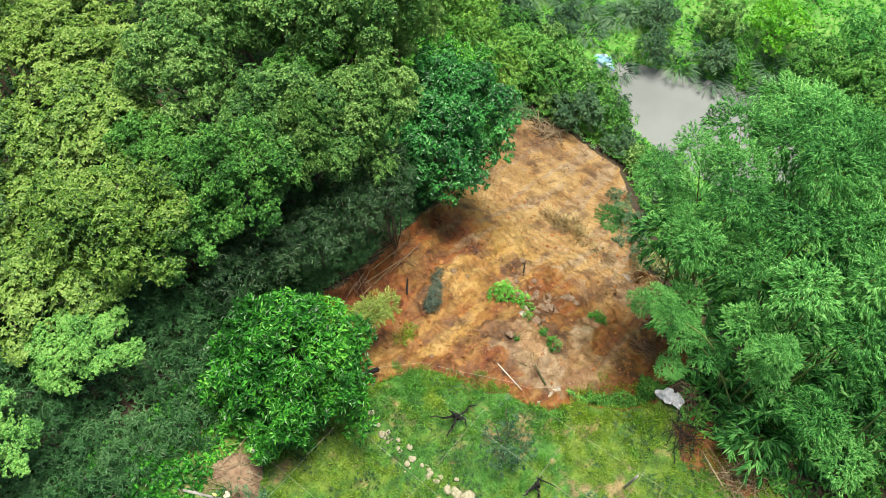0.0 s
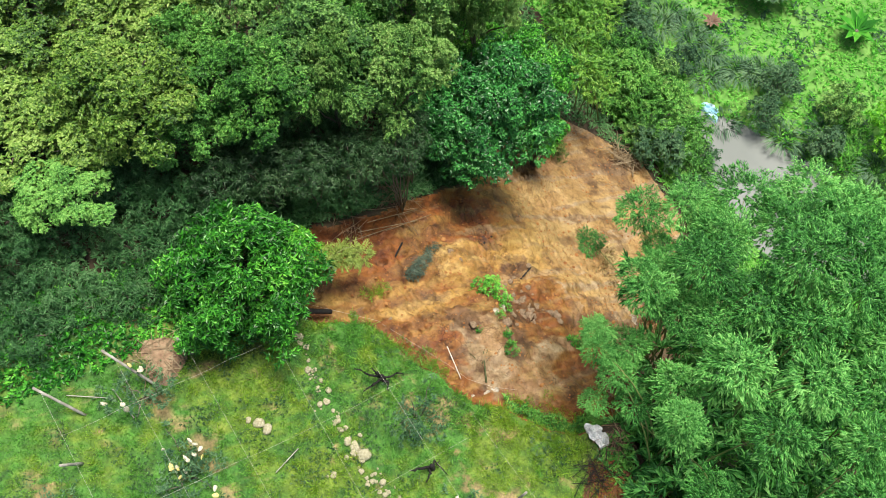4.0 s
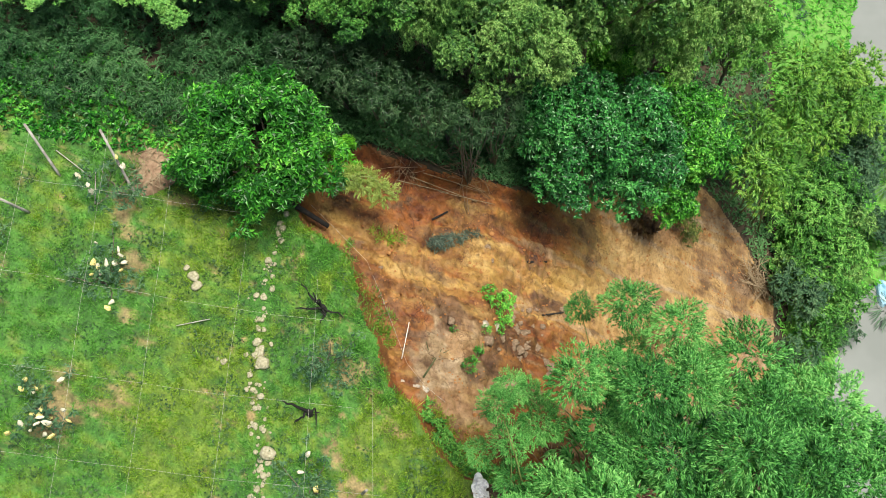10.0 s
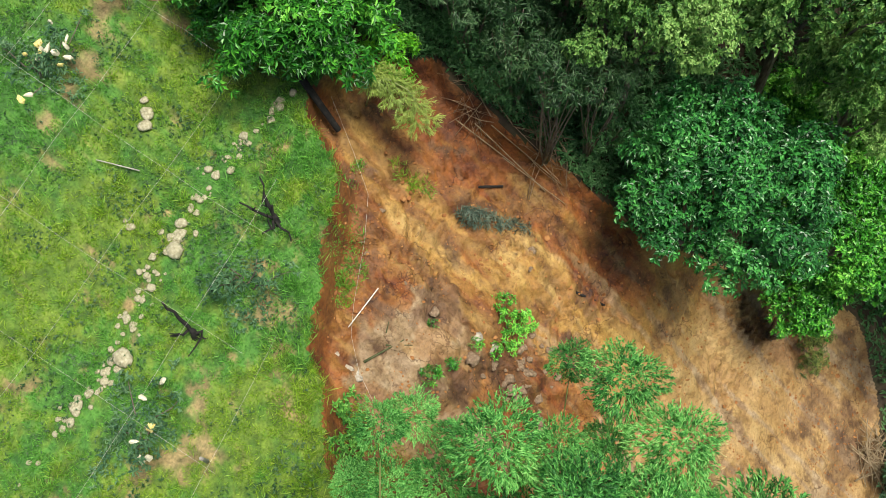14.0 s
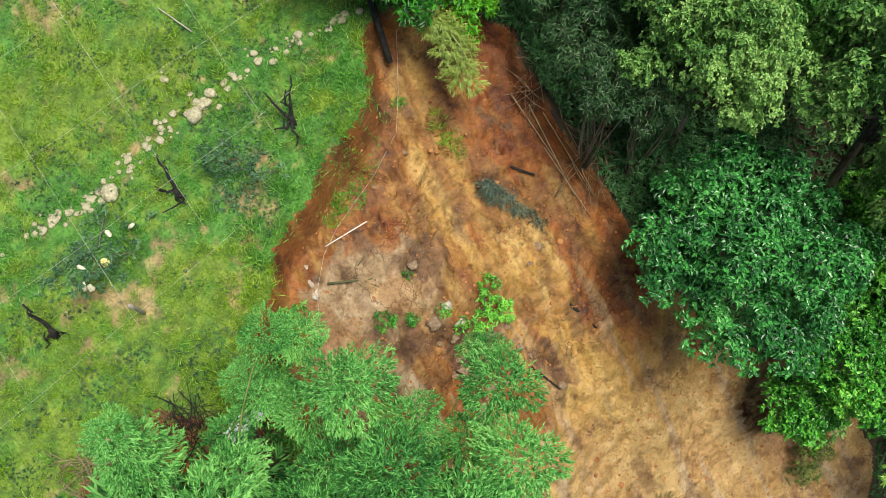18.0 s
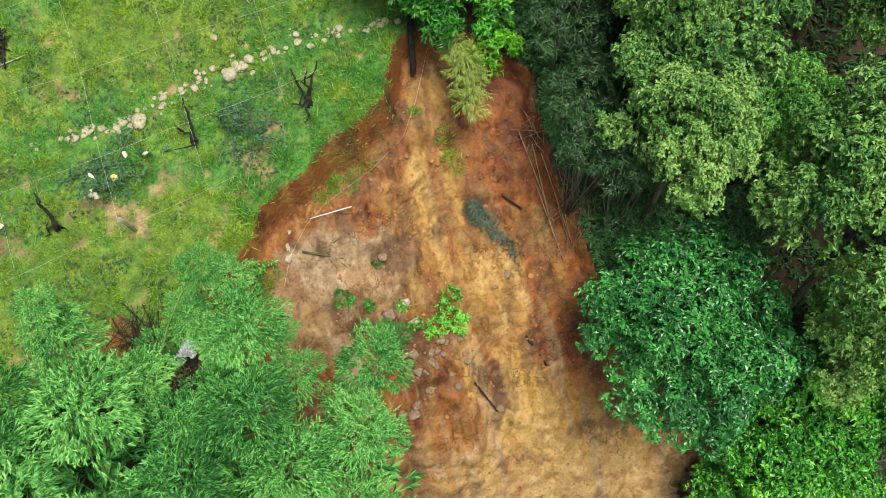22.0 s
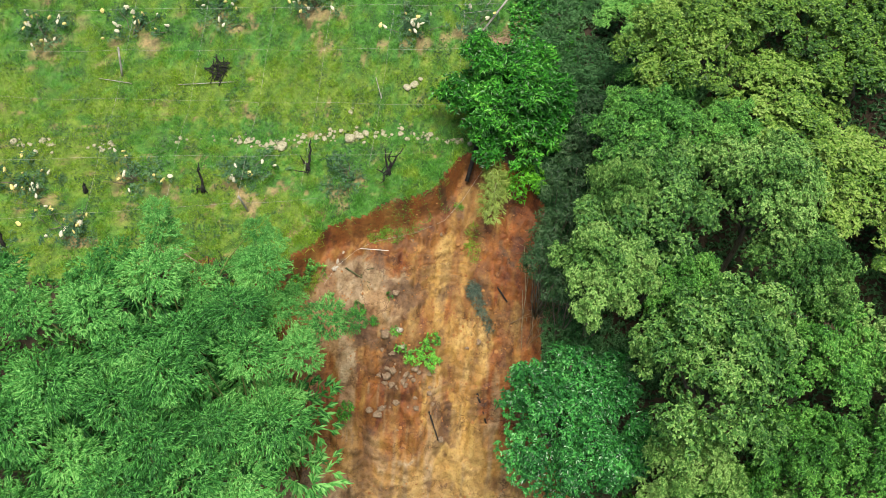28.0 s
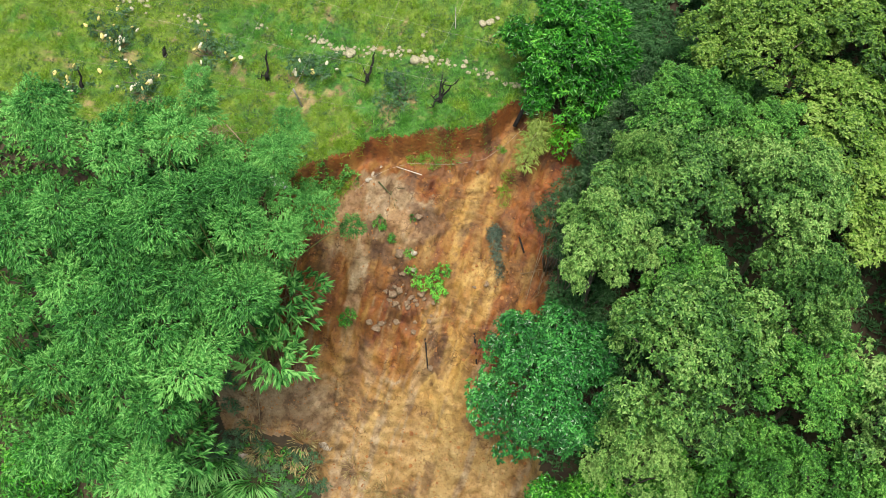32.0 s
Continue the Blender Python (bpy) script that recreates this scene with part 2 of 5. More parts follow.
def clay():
    """Raw subsoil: red and brown clay, pale ochre spread, grey seepage, with rills running downhill."""
    m, nt, bsdf, _ = shader("clay")
    soil = attribute(nt, "soil")
    parts = nt.nodes.new("ShaderNodeSeparateColor")
    nt.links.new(soil.outputs["Color"], parts.inputs[0])
    streak, grain, lump = spot_noise(nt, 0.9, 9, (1.0, 0.4, 0.4), 0.62), spot_noise(nt, 9, 8, None, 0.62), spot_noise(nt, 1.3, 10, None, 0.64)
    base = ramp(nt, streak, [(0.34, (0.174, 0.064, 0.012)), (0.46, (0.220, 0.090, 0.017)), (0.56, (0.249, 0.115, 0.023)), (0.68, (0.282, 0.148, 0.037))])
    base = mix(nt, parts.outputs[0], base, ramp(nt, lump, [(0.36, (0.116, 0.029, 0.006)), (0.64, (0.232, 0.072, 0.012))]))
    base = mix(nt, parts.outputs[1], base, ramp(nt, streak, [(0.36, (0.290, 0.154, 0.032)), (0.5, (0.357, 0.209, 0.053)), (0.64, (0.423, 0.282, 0.095))]))
    base = mix(nt, parts.outputs[2], base, ramp(nt, lump, [(0.36, (0.198, 0.124, 0.061)), (0.5, (0.273, 0.186, 0.099)), (0.64, (0.325, 0.250, 0.157))]))
    base = mix(nt, soil.outputs["Alpha"], base, ramp(nt, lump, [(0.36, (0.061, 0.028, 0.012)), (0.62, (0.134, 0.067, 0.029))]))
    # cavity shade in the colour: hollows of lump and grain darkened, crests lightened
    base = mix(nt, 0.55, base, ramp(nt, lump, [(0.34, (0.34, 0.25, 0.19)), (0.43, (0.62, 0.54, 0.48)), (0.465, (0.95, 0.95, 0.95)), (0.58, (1, 1, 1)), (0.62, (1.22, 1.2, 1.15))]), "MULTIPLY")
    base = mix(nt, 0.5, base, ramp(nt, grain, [(0.34, (0.34, 0.28, 0.24)), (0.44, (0.8, 0.78, 0.75)), (0.47, (1, 1, 1)), (0.6, (1.0, 1.0, 1.0)), (0.68, (1.3, 1.28, 1.24))]), "MULTIPLY")
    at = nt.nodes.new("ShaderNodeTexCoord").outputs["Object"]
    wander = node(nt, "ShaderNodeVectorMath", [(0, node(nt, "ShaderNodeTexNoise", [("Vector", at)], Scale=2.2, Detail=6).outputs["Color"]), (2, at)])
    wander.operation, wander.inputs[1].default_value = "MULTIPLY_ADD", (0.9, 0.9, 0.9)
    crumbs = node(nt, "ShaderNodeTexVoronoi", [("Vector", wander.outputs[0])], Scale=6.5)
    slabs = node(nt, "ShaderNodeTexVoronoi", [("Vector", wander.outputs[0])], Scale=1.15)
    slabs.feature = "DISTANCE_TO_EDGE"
    tone = nt.nodes.new("ShaderNodeSeparateColor")
    nt.links.new(crumbs.outputs["Color"], tone.inputs[0])
    base = mix(nt, 0.3, base, ramp(nt, tone.outputs[0], [(0.0, (0.52, 0.46, 0.42)), (0.35, (0.95, 0.94, 0.93)), (0.75, (1, 1, 1)), (1.0, (1.35, 1.33, 1.28))]), "MULTIPLY")
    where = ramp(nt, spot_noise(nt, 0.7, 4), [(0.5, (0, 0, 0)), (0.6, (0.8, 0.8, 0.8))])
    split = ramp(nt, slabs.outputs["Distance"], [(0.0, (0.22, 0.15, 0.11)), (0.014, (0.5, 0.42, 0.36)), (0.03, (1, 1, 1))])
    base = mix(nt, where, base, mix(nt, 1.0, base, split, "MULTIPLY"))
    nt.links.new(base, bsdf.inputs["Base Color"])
    bsdf.inputs["Roughness"].default_value = 0.7
    fine = node(nt, "ShaderNodeMath", [(0, grain)])
    fine.operation, fine.inputs[1].default_value = "MULTIPLY", 0.25
    round_off = node(nt, "ShaderNodeMath", [(0, crumbs.outputs["Distance"])])
    round_off.operation, round_off.inputs[1].default_value = "MULTIPLY", -0.22
    both = node(nt, "ShaderNodeMath", [(0, fine.outputs[0]), (1, lump)])
    all_of_it = node(nt, "ShaderNodeMath", [(0, both.outputs[0]), (1, round_off.outputs[0])])
    relief(nt, bsdf, all_of_it.outputs[0], 0.7, 0.16)
    return m


def turf(name, dark):
    m, nt, bsdf, _ = shader(name)
    tone = attribute(nt, "tone").outputs["Fac"]
    fine, wide, tuft = spot_noise(nt, 14, 8), spot_noise(nt, 1.3, 5), spot_noise(nt, 3.4, 6, None, 0.65)
    lush = ramp(nt, wide, [(0.35, (0.035, 0.13, 0.016)), (0.6, (0.075, 0.22, 0.03))])
    sunny = ramp(nt, wide, [(0.35, (0.08, 0.16, 0.012)), (0.65, (0.17, 0.25, 0.03))])
    base = mix(nt, tone, lush, sunny)
    base = mix(nt, attribute(nt, "bare").outputs["Fac"], base, ramp(nt, wide, [(0.4, (0.24, 0.16, 0.075)), (0.6, (0.36, 0.25, 0.13))]))
    base = mix(nt, 0.6, base, ramp(nt, fine, [(0.3, (0.35, 0.4, 0.3)), (0.65, (1, 1, 1))]), "MULTIPLY")
    base = mix(nt, 0.7, base, ramp(nt, tuft, [(0.36, (0.35, 0.42, 0.35)), (0.5, (0.85, 0.88, 0.85)), (0.62, (1.25, 1.2, 1.15))]), "MULTIPLY")
    nt.links.new(base, bsdf.inputs["Base Color"])
    bsdf.inputs["Roughness"].default_value = 0.85
    relief(nt, bsdf, fine, 0.8, 0.06)
    return m


def blades():
    m, nt, bsdf, out = shader("grass_blades")
    tone = attribute(nt, "tone").outputs["Fac"]
    each = nt.nodes.new("ShaderNodeNewGeometry").outputs["Random Per Island"]
    lush = ramp(nt, each, [(0.0, (0.065, 0.23, 0.036)), (0.6, (0.16, 0.46, 0.065)), (1.0, (0.25, 0.54, 0.11))])
    sunny = ramp(nt, each, [(0.0, (0.14, 0.30, 0.016)), (0.6, (0.31, 0.50, 0.034)), (1.0, (0.44, 0.57, 0.10))])
    base = mix(nt, tone, lush, sunny)
    nt.links.new(base, bsdf.inputs["Base Color"])
    bsdf.inputs["Roughness"].default_value = 0.6
    thin = node(nt, "ShaderNodeBsdfTranslucent", [("Color", base)])
    both = node(nt, "ShaderNodeMixShader", [(1, bsdf.outputs[0]), (2, thin.outputs[0])])
    both.inputs[0].default_value = 0.35
    nt.links.new(both.outputs[0], out.inputs[0])
    return m


def murky():
    m, nt, bsdf, _ = shader("murky_water")
    wide = spot_noise(nt, 0.35, 3)
    nt.links.new(ramp(nt, wide, [(0.35, (0.175, 0.19, 0.18)), (0.65, (0.21, 0.225, 0.215))]), bsdf.inputs["Base Color"])
    bsdf.inputs["Roughness"].default_value = 0.55
    bsdf.inputs["Specular IOR Level"].default_value = 0.12
    relief(nt, bsdf, spot_noise(nt, 6, 3), 0.08, 0.02)
    return m


CLAY, TURF, BLADES, MURKY = clay(), turf("turf", 0), blades(), murky()
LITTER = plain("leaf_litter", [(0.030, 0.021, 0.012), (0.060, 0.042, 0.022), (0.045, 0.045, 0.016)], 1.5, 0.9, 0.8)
MEADOW = plain("meadow", [(0.07, 0.22, 0.03), (0.13, 0.32, 0.05), (0.18, 0.36, 0.07)], 0.5, 0.85, 0.8)
BARK = plain("bark", [(0.08, 0.06, 0.045), (0.17, 0.14, 0.11), (0.24, 0.21, 0.17)], 6, 0.9, 0.8, stretch=(3, 3, 0.6))
CHAR = plain("charred_bark", [(0.006, 0.0055, 0.005), (0.012, 0.011, 0.010), (0.03, 0.026, 0.022)], 8, 0.95, 0.9)
STONE = plain("field_stone", [(0.24, 0.22, 0.13), (0.40, 0.37, 0.24), (0.55, 0.52, 0.37)], 5, 0.85, 0.5)
CLOD = plain("clay_clod", [(0.20, 0.075, 0.020), (0.30, 0.125, 0.035), (0.40, 0.20, 0.065)], 4, 0.85, 0.8)
ROCK = plain("slip_rock", [(0.16, 0.105, 0.065), (0.26, 0.178, 0.11), (0.35, 0.255, 0.17)], 4, 0.85, 0.8)
CULM = plain("bamboo_culm", [(0.10, 0.16, 0.04), (0.22, 0.26, 0.08), (0.34, 0.32, 0.14)], 4, 0.5, 0.2, stretch=(1, 1, 0.3))
DRY = plain("dry_stick", [(0.16, 0.11, 0.06), (0.27, 0.20, 0.115), (0.38, 0.30, 0.19)], 5, 0.8, 0.4)
LEAF_PALE = foliage("pale_leaves", [(0.032, 0.115, 0.023), (0.087, 0.223, 0.043), (0.171, 0.352, 0.076), (0.323, 0.508, 0.147)])
LEAF_GOLD = foliage("golden_leaves", [(0.022, 0.079, 0.010), (0.068, 0.167, 0.015), (0.136, 0.268, 0.031), (0.255, 0.387, 0.077)])
LEAF_MID = foliage("green_leaves", [(0.024, 0.106, 0.017), (0.062, 0.221, 0.031), (0.126, 0.363, 0.056), (0.242, 0.494, 0.101)])
LEAF_DARK = foliage("glossy_leaves", [(0.015, 0.095, 0.022), (0.034, 0.20, 0.038), (0.072, 0.34, 0.062), (0.18, 0.52, 0.14)], 0.35, 0.6)
LEAF_FRESH = foliage("fresh_leaves", [(0.011, 0.087, 0.009), (0.032, 0.197, 0.015), (0.083, 0.373, 0.032), (0.240, 0.603, 0.077)], 0.4, 0.5)
LEAF_LIME = foliage("lime_leaves", [(0.06, 0.28, 0.012), (0.14, 0.46, 0.02), (0.26, 0.60, 0.04)], 0.5)
LEAF_VEIL = foliage("yellow_green_leaves", [(0.16, 0.24, 0.04), (0.28, 0.38, 0.07), (0.42, 0.50, 0.13)], 0.5)
LEAF_BAMBOO = foliage("bamboo_leaves", [(0.021, 0.113, 0.022), (0.063, 0.270, 0.051), (0.140, 0.443, 0.092), (0.281, 0.616, 0.167)], 0.55, 0.3, 0.3, 0.55, 0.5)
LEAF_THICKET = foliage("thicket_leaves", [(0.04, 0.15, 0.016), (0.09, 0.26, 0.026), (0.17, 0.38, 0.045), (0.28, 0.48, 0.08)])
# both greens darkened to carry the wood's overhanging shade; terrace herbs share the second
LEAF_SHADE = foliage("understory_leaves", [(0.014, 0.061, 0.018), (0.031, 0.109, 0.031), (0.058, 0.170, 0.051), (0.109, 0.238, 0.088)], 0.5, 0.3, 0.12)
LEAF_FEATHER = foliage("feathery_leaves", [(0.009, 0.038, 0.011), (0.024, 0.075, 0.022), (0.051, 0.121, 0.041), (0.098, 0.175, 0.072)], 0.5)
LEAF_OLIVE = foliage("olive_leaves", [(0.06, 0.09, 0.02), (0.14, 0.19, 0.04), (0.26, 0.30, 0.08)], 0.5)
LEAF_SAGE = foliage("grey_green_leaves", [(0.028, 0.09, 0.042), (0.066, 0.16, 0.070), (0.14, 0.26, 0.115)], 0.6)
LEAF_MEADOW = foliage("meadow_leaves", [(0.025, 0.170, 0.013), (0.051, 0.289, 0.017), (0.102, 0.408, 0.034), (0.187, 0.493, 0.076)], 0.6)
LEAF_HAY = foliage("hay_blades", [(0.14, 0.10, 0.035), (0.28, 0.21, 0.08), (0.42, 0.36, 0.16)], 0.7)
LEAF_DEAD = foliage("withered_leaves", [(0.018, 0.04, 0.028), (0.05, 0.085, 0.06), (0.13, 0.17, 0.12)], 0.7)
BAG_YELLOW = plain("yellow_paper", [(0.62, 0.48, 0.10), (0.78, 0.66, 0.22), (0.85, 0.76, 0.42)], 6, 0.7, 0.3)
BAG_CREAM = plain("cream_paper", [(0.68, 0.62, 0.42), (0.80, 0.76, 0.60)], 6, 0.7, 0.3)
WHITE = plain("white_plastic", [(0.62, 0.60, 0.55), (0.80, 0.78, 0.74)], 3, 0.5, 0.15)
SHEET = plain("crumpled_plastic", [(0.70, 0.70, 0.69), (0.86, 0.86, 0.85), (0.92, 0.92, 0.91)], 3, 0.45, 0.15)
CORD = plain("pale_cord", [(0.50, 0.48, 0.42), (0.66, 0.64, 0.58)], 3, 0.7, 0.1)
POST = plain("grey_post", [(0.22, 0.20, 0.17), (0.36, 0.34, 0.30), (0.48, 0.46, 0.41)], 4, 0.85, 0.5)
CHALK = plain("chalky_rock", [(0.28, 0.23, 0.17), (0.44, 0.38, 0.30), (0.58, 0.53, 0.45)], 4, 0.85, 0.9)
BLUE = plain("blue_sheet", [(0.12, 0.36, 0.55), (0.30, 0.55, 0.70), (0.55, 0.70, 0.78)], 2, 0.5, 0.5)
RUST = plain("red_leaf", [(0.20, 0.11, 0.08), (0.30, 0.21, 0.15)], 3, 0.6, 0.3)
STRAW = plain("old_straw", [(0.17, 0.10, 0.06), (0.28, 0.18, 0.11), (0.38, 0.27, 0.17)], 4, 0.9, 1.0)
MOSS = plain("mossy_log", [(0.035, 0.045, 0.014), (0.07, 0.085, 0.03), (0.11, 0.10, 0.05)], 5, 0.9, 0.7)


# ---- building blocks ----
def mesh_from(name, verts, faces, material, smooth=False):
    me = bpy.data.meshes.new(name)
    me.from_pydata(verts if isinstance(verts, list) else verts.tolist(), [], faces if isinstance(faces, list) else faces.tolist())
    me.materials.append(material)
    if smooth:
        me.polygons.foreach_set("use_smooth", np.ones(len(me.polygons), bool))
    me.update()
    return me


def part(name, me, parent, label=""):
    ob = new(name, me)
    ob.parent = parent
    return tagged(ob, label) if label else ob


def unit(v):
    return v / np.maximum(np.linalg.norm(v, axis=-1, keepdims=True), 1e-9)


def leaf_sheet(at, axis, face, length, width, fold=0.25):
    """One kite-shaped, folded leaf for each row."""
    axis = unit(axis)
    side = unit(np.cross(axis, face))
    up = np.cross(side, axis)
    n = len(at)
    length, width = np.broadcast_to(length, n)[:, None], np.broadcast_to(width, n)[:, None]
    tip = at + axis * length - np.array([0, 0, 1]) * length * 0.12
    mid = at + axis * length * 0.45
    verts = np.stack([at, mid + side * width * 0.5 + up * width * fold, tip, mid - side * width * 0.5 + up * width * fold], 1).reshape(-1, 3)
    return verts, np.arange(4 * n).reshape(n, 4)


def leafy(rng, blobs, knots, length, width, droop=0.3, shell=0.45, open_below=-0.5, fan=9, tight=0.5):
    """Leaves over a crown of overlapping tufts (x, y, z, radius): rosettes of fan leaves, knots of them to the square metre, shaggy outside and hollow within."""
    out_v, out_f, base = [], [], 0
    for x, y, z, r in blobs:
        n = max(4, int(knots * 4 * math.pi * r * r))
        d = unit(rng.normal(size=(n, 3)))
        d = d[d[:, 2] > open_below - 0.3 * rng.random(len(d))]
        n = len(d)
        far = r * (1 - shell * rng.random(n) ** 2)[:, None] * (1 + 0.2 * np.sin(d[:, :1] * 6 + x * 3) * np.cos(d[:, 1:2] * 5 + y * 5))
        at = np.array([x, y, z]) + d * far
        at, d = np.repeat(at, fan, 0), np.repeat(d, fan, 0)
        n = len(d)
        lift = unit(d * 0.7 + np.array([0, 0, 0.45]))
        spin = unit(np.cross(lift, rng.normal(size=(n, 3))))
        axis = spin + lift * (tight * (0.3 + rng.random(n)))[:, None] - np.array([0, 0, droop])
        face = lift * 0.9 + rng.normal(size=(n, 3)) * 0.3
        v, f = leaf_sheet(at + rng.normal(size=(n, 3)) * length * 0.18, axis, face, length * (0.6 + 0.7 * rng.random(n)), width * (0.7 + 0.6 * rng.random(n)))
        out_v.append(v), out_f.append(f + base)
        base += len(v)
    return np.concatenate(out_v), np.concatenate(out_f)


def tube(points, radii, sides=6):
    """A tapered limb along a line of points."""
    points = [Vector(p) for p in points]
    verts, faces = [], []
    for i, p in enumerate(points):
        way = (points[min(i + 1, len(points) - 1)] - points[max(i - 1, 0)]).normalized()
        a = way.orthogonal().normalized()
        b = way.cross(a)
        for k in range(sides):
            t = 2 * math.pi * k / sides
            verts.append(tuple(p + (a * math.cos(t) + b * math.sin(t)) * radii[i]))
    for i in range(len(points) - 1):
        for k in range(sides):
            j = (k + 1) % sides
            faces.append((i * sides + k, i * sides + j, (i + 1) * sides + j, (i + 1) * sides + k))
    faces.append(tuple(range(sides - 1, -1, -1)))
    faces.append(tuple((len(points) - 1) * sides + k for k in range(sides)))
    return verts, faces


def join(pieces):
    verts, faces = [], []
    for v, f in pieces:
        base = len(verts)
        verts += list(v)
        faces += [tuple(i + base for i in face) for face in f]
    return verts, faces


def limb_line(rng, a, b, wobble, steps=5):
    a, b = np.array(a, float), np.array(b, float)
    return [tuple(a + (b - a) * t + rng.normal(size=3) * wobble * math.sin(math.pi * t)) for t in np.linspace(0, 1, steps)]


def rounded_tufts(rng, radius, height, count, small=0.24, large=0.36, floor=-0.25, ragged=0.4):
    """Tufts over an egg-shaped crown whose middle is the origin."""
    blobs = []
    golden = math.pi * (3 - math.sqrt(5))
    for i in range(count):
        z = 1 - (1 - floor) * (i + 0.5) / count
        t, s = golden * i + rng.normal() * 0.3, math.sqrt(max(0, 1 - z * z))
        k = 0.98 - ragged * rng.random()
        blobs.append((radius * s * math.cos(t) * k, radius * s * math.sin(t) * k, height * z * k, radius * rng.uniform(small, large)))
    return blobs


def lobed_tufts(rng, radius, height, lobes, each=8, floor=-0.2, big=0.35, small=0.34, large=0.52, ragged=0.42):
    """Boughs over an egg-shaped crown, with gaps between, each bough a heap of small tufts."""
    blobs = []
    for x, y, z, r in [(0.1 * radius, 0, 0.72 * height, big * radius), (-0.25 * radius, 0.2 * radius, 0.7 * height, big * radius)] + rounded_tufts(rng, radius, height, lobes, big * 0.75, big * 1.15, floor, ragged):
        for _ in range(each):
            d = unit(rng.normal(size=3) + np.array([0, 0, 0.7]) + np.array([x, y, z]) / radius * 0.6)
            k = r * rng.uniform(0.45, 0.85)
            blobs.append((x + d[0] * k, y + d[1] * k, z + d[2] * k * 0.9, r * rng.uniform(small, large)))
    return blobs


def make_tree(name, rng, radius, crown_height, trunk, leaf, length, width, per_area, count, label, category="tree", group="", droop=0.3, small=0.24, large=0.36, trunk_width=0.16, floor=-0.25):
    """A tree whose origin is at its foot: trunk with limbs, and a crown of leafy tufts."""
    thing = tagged(new(name), label, category, group)
    blobs = lobed_tufts(rng, radius, crown_height, count, 11, floor, 0.33, 0.25, 0.42, 0.28)
    core = [(0.25 * radius * math.cos(a), 0.25 * radius * math.sin(a), 0.2 * crown_height, 0.5 * radius) for a in (0.3, 2.4, 4.5)]
    v, f = leafy(rng, blobs + core, per_area, length, width, droop, 0.28)
    v = v + np.array([0, 0, trunk])
    part("crown", mesh_from(name + "_crown", v, f, leaf), thing)
    pieces = [tube(limb_line(rng, (0, 0, -0.6), (0.1, 0.1, trunk), 0.15), np.linspace(trunk_width, trunk_width * 0.6, 5))]
    for x, y, z, r in blobs[:: max(1, len(blobs) // 16)]:
        pieces.append(tube(limb_line(rng, (0, 0, trunk * rng.uniform(0.5, 0.95)), (x * 0.95, y * 0.95, z * 0.95 + trunk), 0.15), np.linspace(trunk_width * 0.45, 0.02, 5), 5))
    part("trunk", mesh_from(name + "_trunk", *join(pieces), BARK, True), thing)
    return thing


def blob_stone(rng, size, squash=0.7, rough=0.18):
    bm = bmesh.new()
    bmesh.ops.create_icosphere(bm, subdivisions=2, radius=0.5)
    shift = Vector(rng.normal(size=3) * 10)
    sx, sy = rng.uniform(0.8, 1.25), rng.uniform(0.8, 1.25)
    for v in bm.verts:
        k = 1 + rough * 2 * noise.noise(v.co * 2.2 + shift)
        v.co = Vector((v.co.x * sx * k, v.co.y * sy * k, v.co.z * squash * k)) * size
    me = bpy.data.meshes.new("stone")
    bm.to_mesh(me)
    bm.free()
    me.polygons.foreach_set("use_smooth", np.ones(len(me.polygons), bool))
    return me


def ground_z(x, y):
    return float(land(np.array([x]), np.array([y]))[0])


# ---- ground ----
BUSHES = [(-17.2, 6.4), (-12.9, 6.5), (-8.9, 7.6), (-4.4, 8.2), (-0.2, 6.9), (3.0, 7.3), (-15.8, -1.2), (-10.9, -0.8), (-6.1, -0.3), (-13.4, -3.2), (-16.8, -4.4), (-1.7, -0.3), (-4.6, 11.0), (0.4, 11.2)]


def yellowness(x, y):
    k = 0.55 * step(1.7, 3.0, y) * step(6.6, 4.2, y) + 0.8 * step(-1.2, -2.3, y + 0.25 * (x + 2)) + 0.30 + 0.95 * fbm(x * 0.5, y * 0.5, 61, 4) + 1.0 * fbm(x * 2.2, y * 2.2, 63, 3) + 0.8 * fbm(x * 5, y * 5, 64, 3, 0.7)
    for bx, by in BUSHES:
        k = k - 0.5 * np.exp(-((x - bx) ** 2 + (y - by) ** 2) / 2.2)
    return np.clip(k, 0, 1)


def bareness(x, y):
    k = np.zeros_like(x)
    for i, (bx, by) in enumerate(BUSHES):
        for ox, oy in ((0.9 + 0.2 * (i % 3), -0.5), (-0.6, -0.8 + 0.2 * (i % 2))):
            k = k + 0.62 * np.exp(-(((x - bx - ox) / 0.85) ** 2 + ((y - by - oy) / 0.6) ** 2))
    return np.clip((k + 1.15 * fbm(x * 1.6, y * 1.6, 71, 5, 0.65) - 0.38) * 2.2, 0, 0.85)


# the ochre mudflow, from the head of the slip to its toe: x, y, half width
FLOW = [(4.3, 0.4, 0.55), (3.3, -1.3, 0.45), (2.8, -3.5, 0.5), (3.6, -5.6, 0.7), (3.4, -8.1, 0.9), (4.4, -11.7, 2.0), (5.5, -15.0, 3.4)]


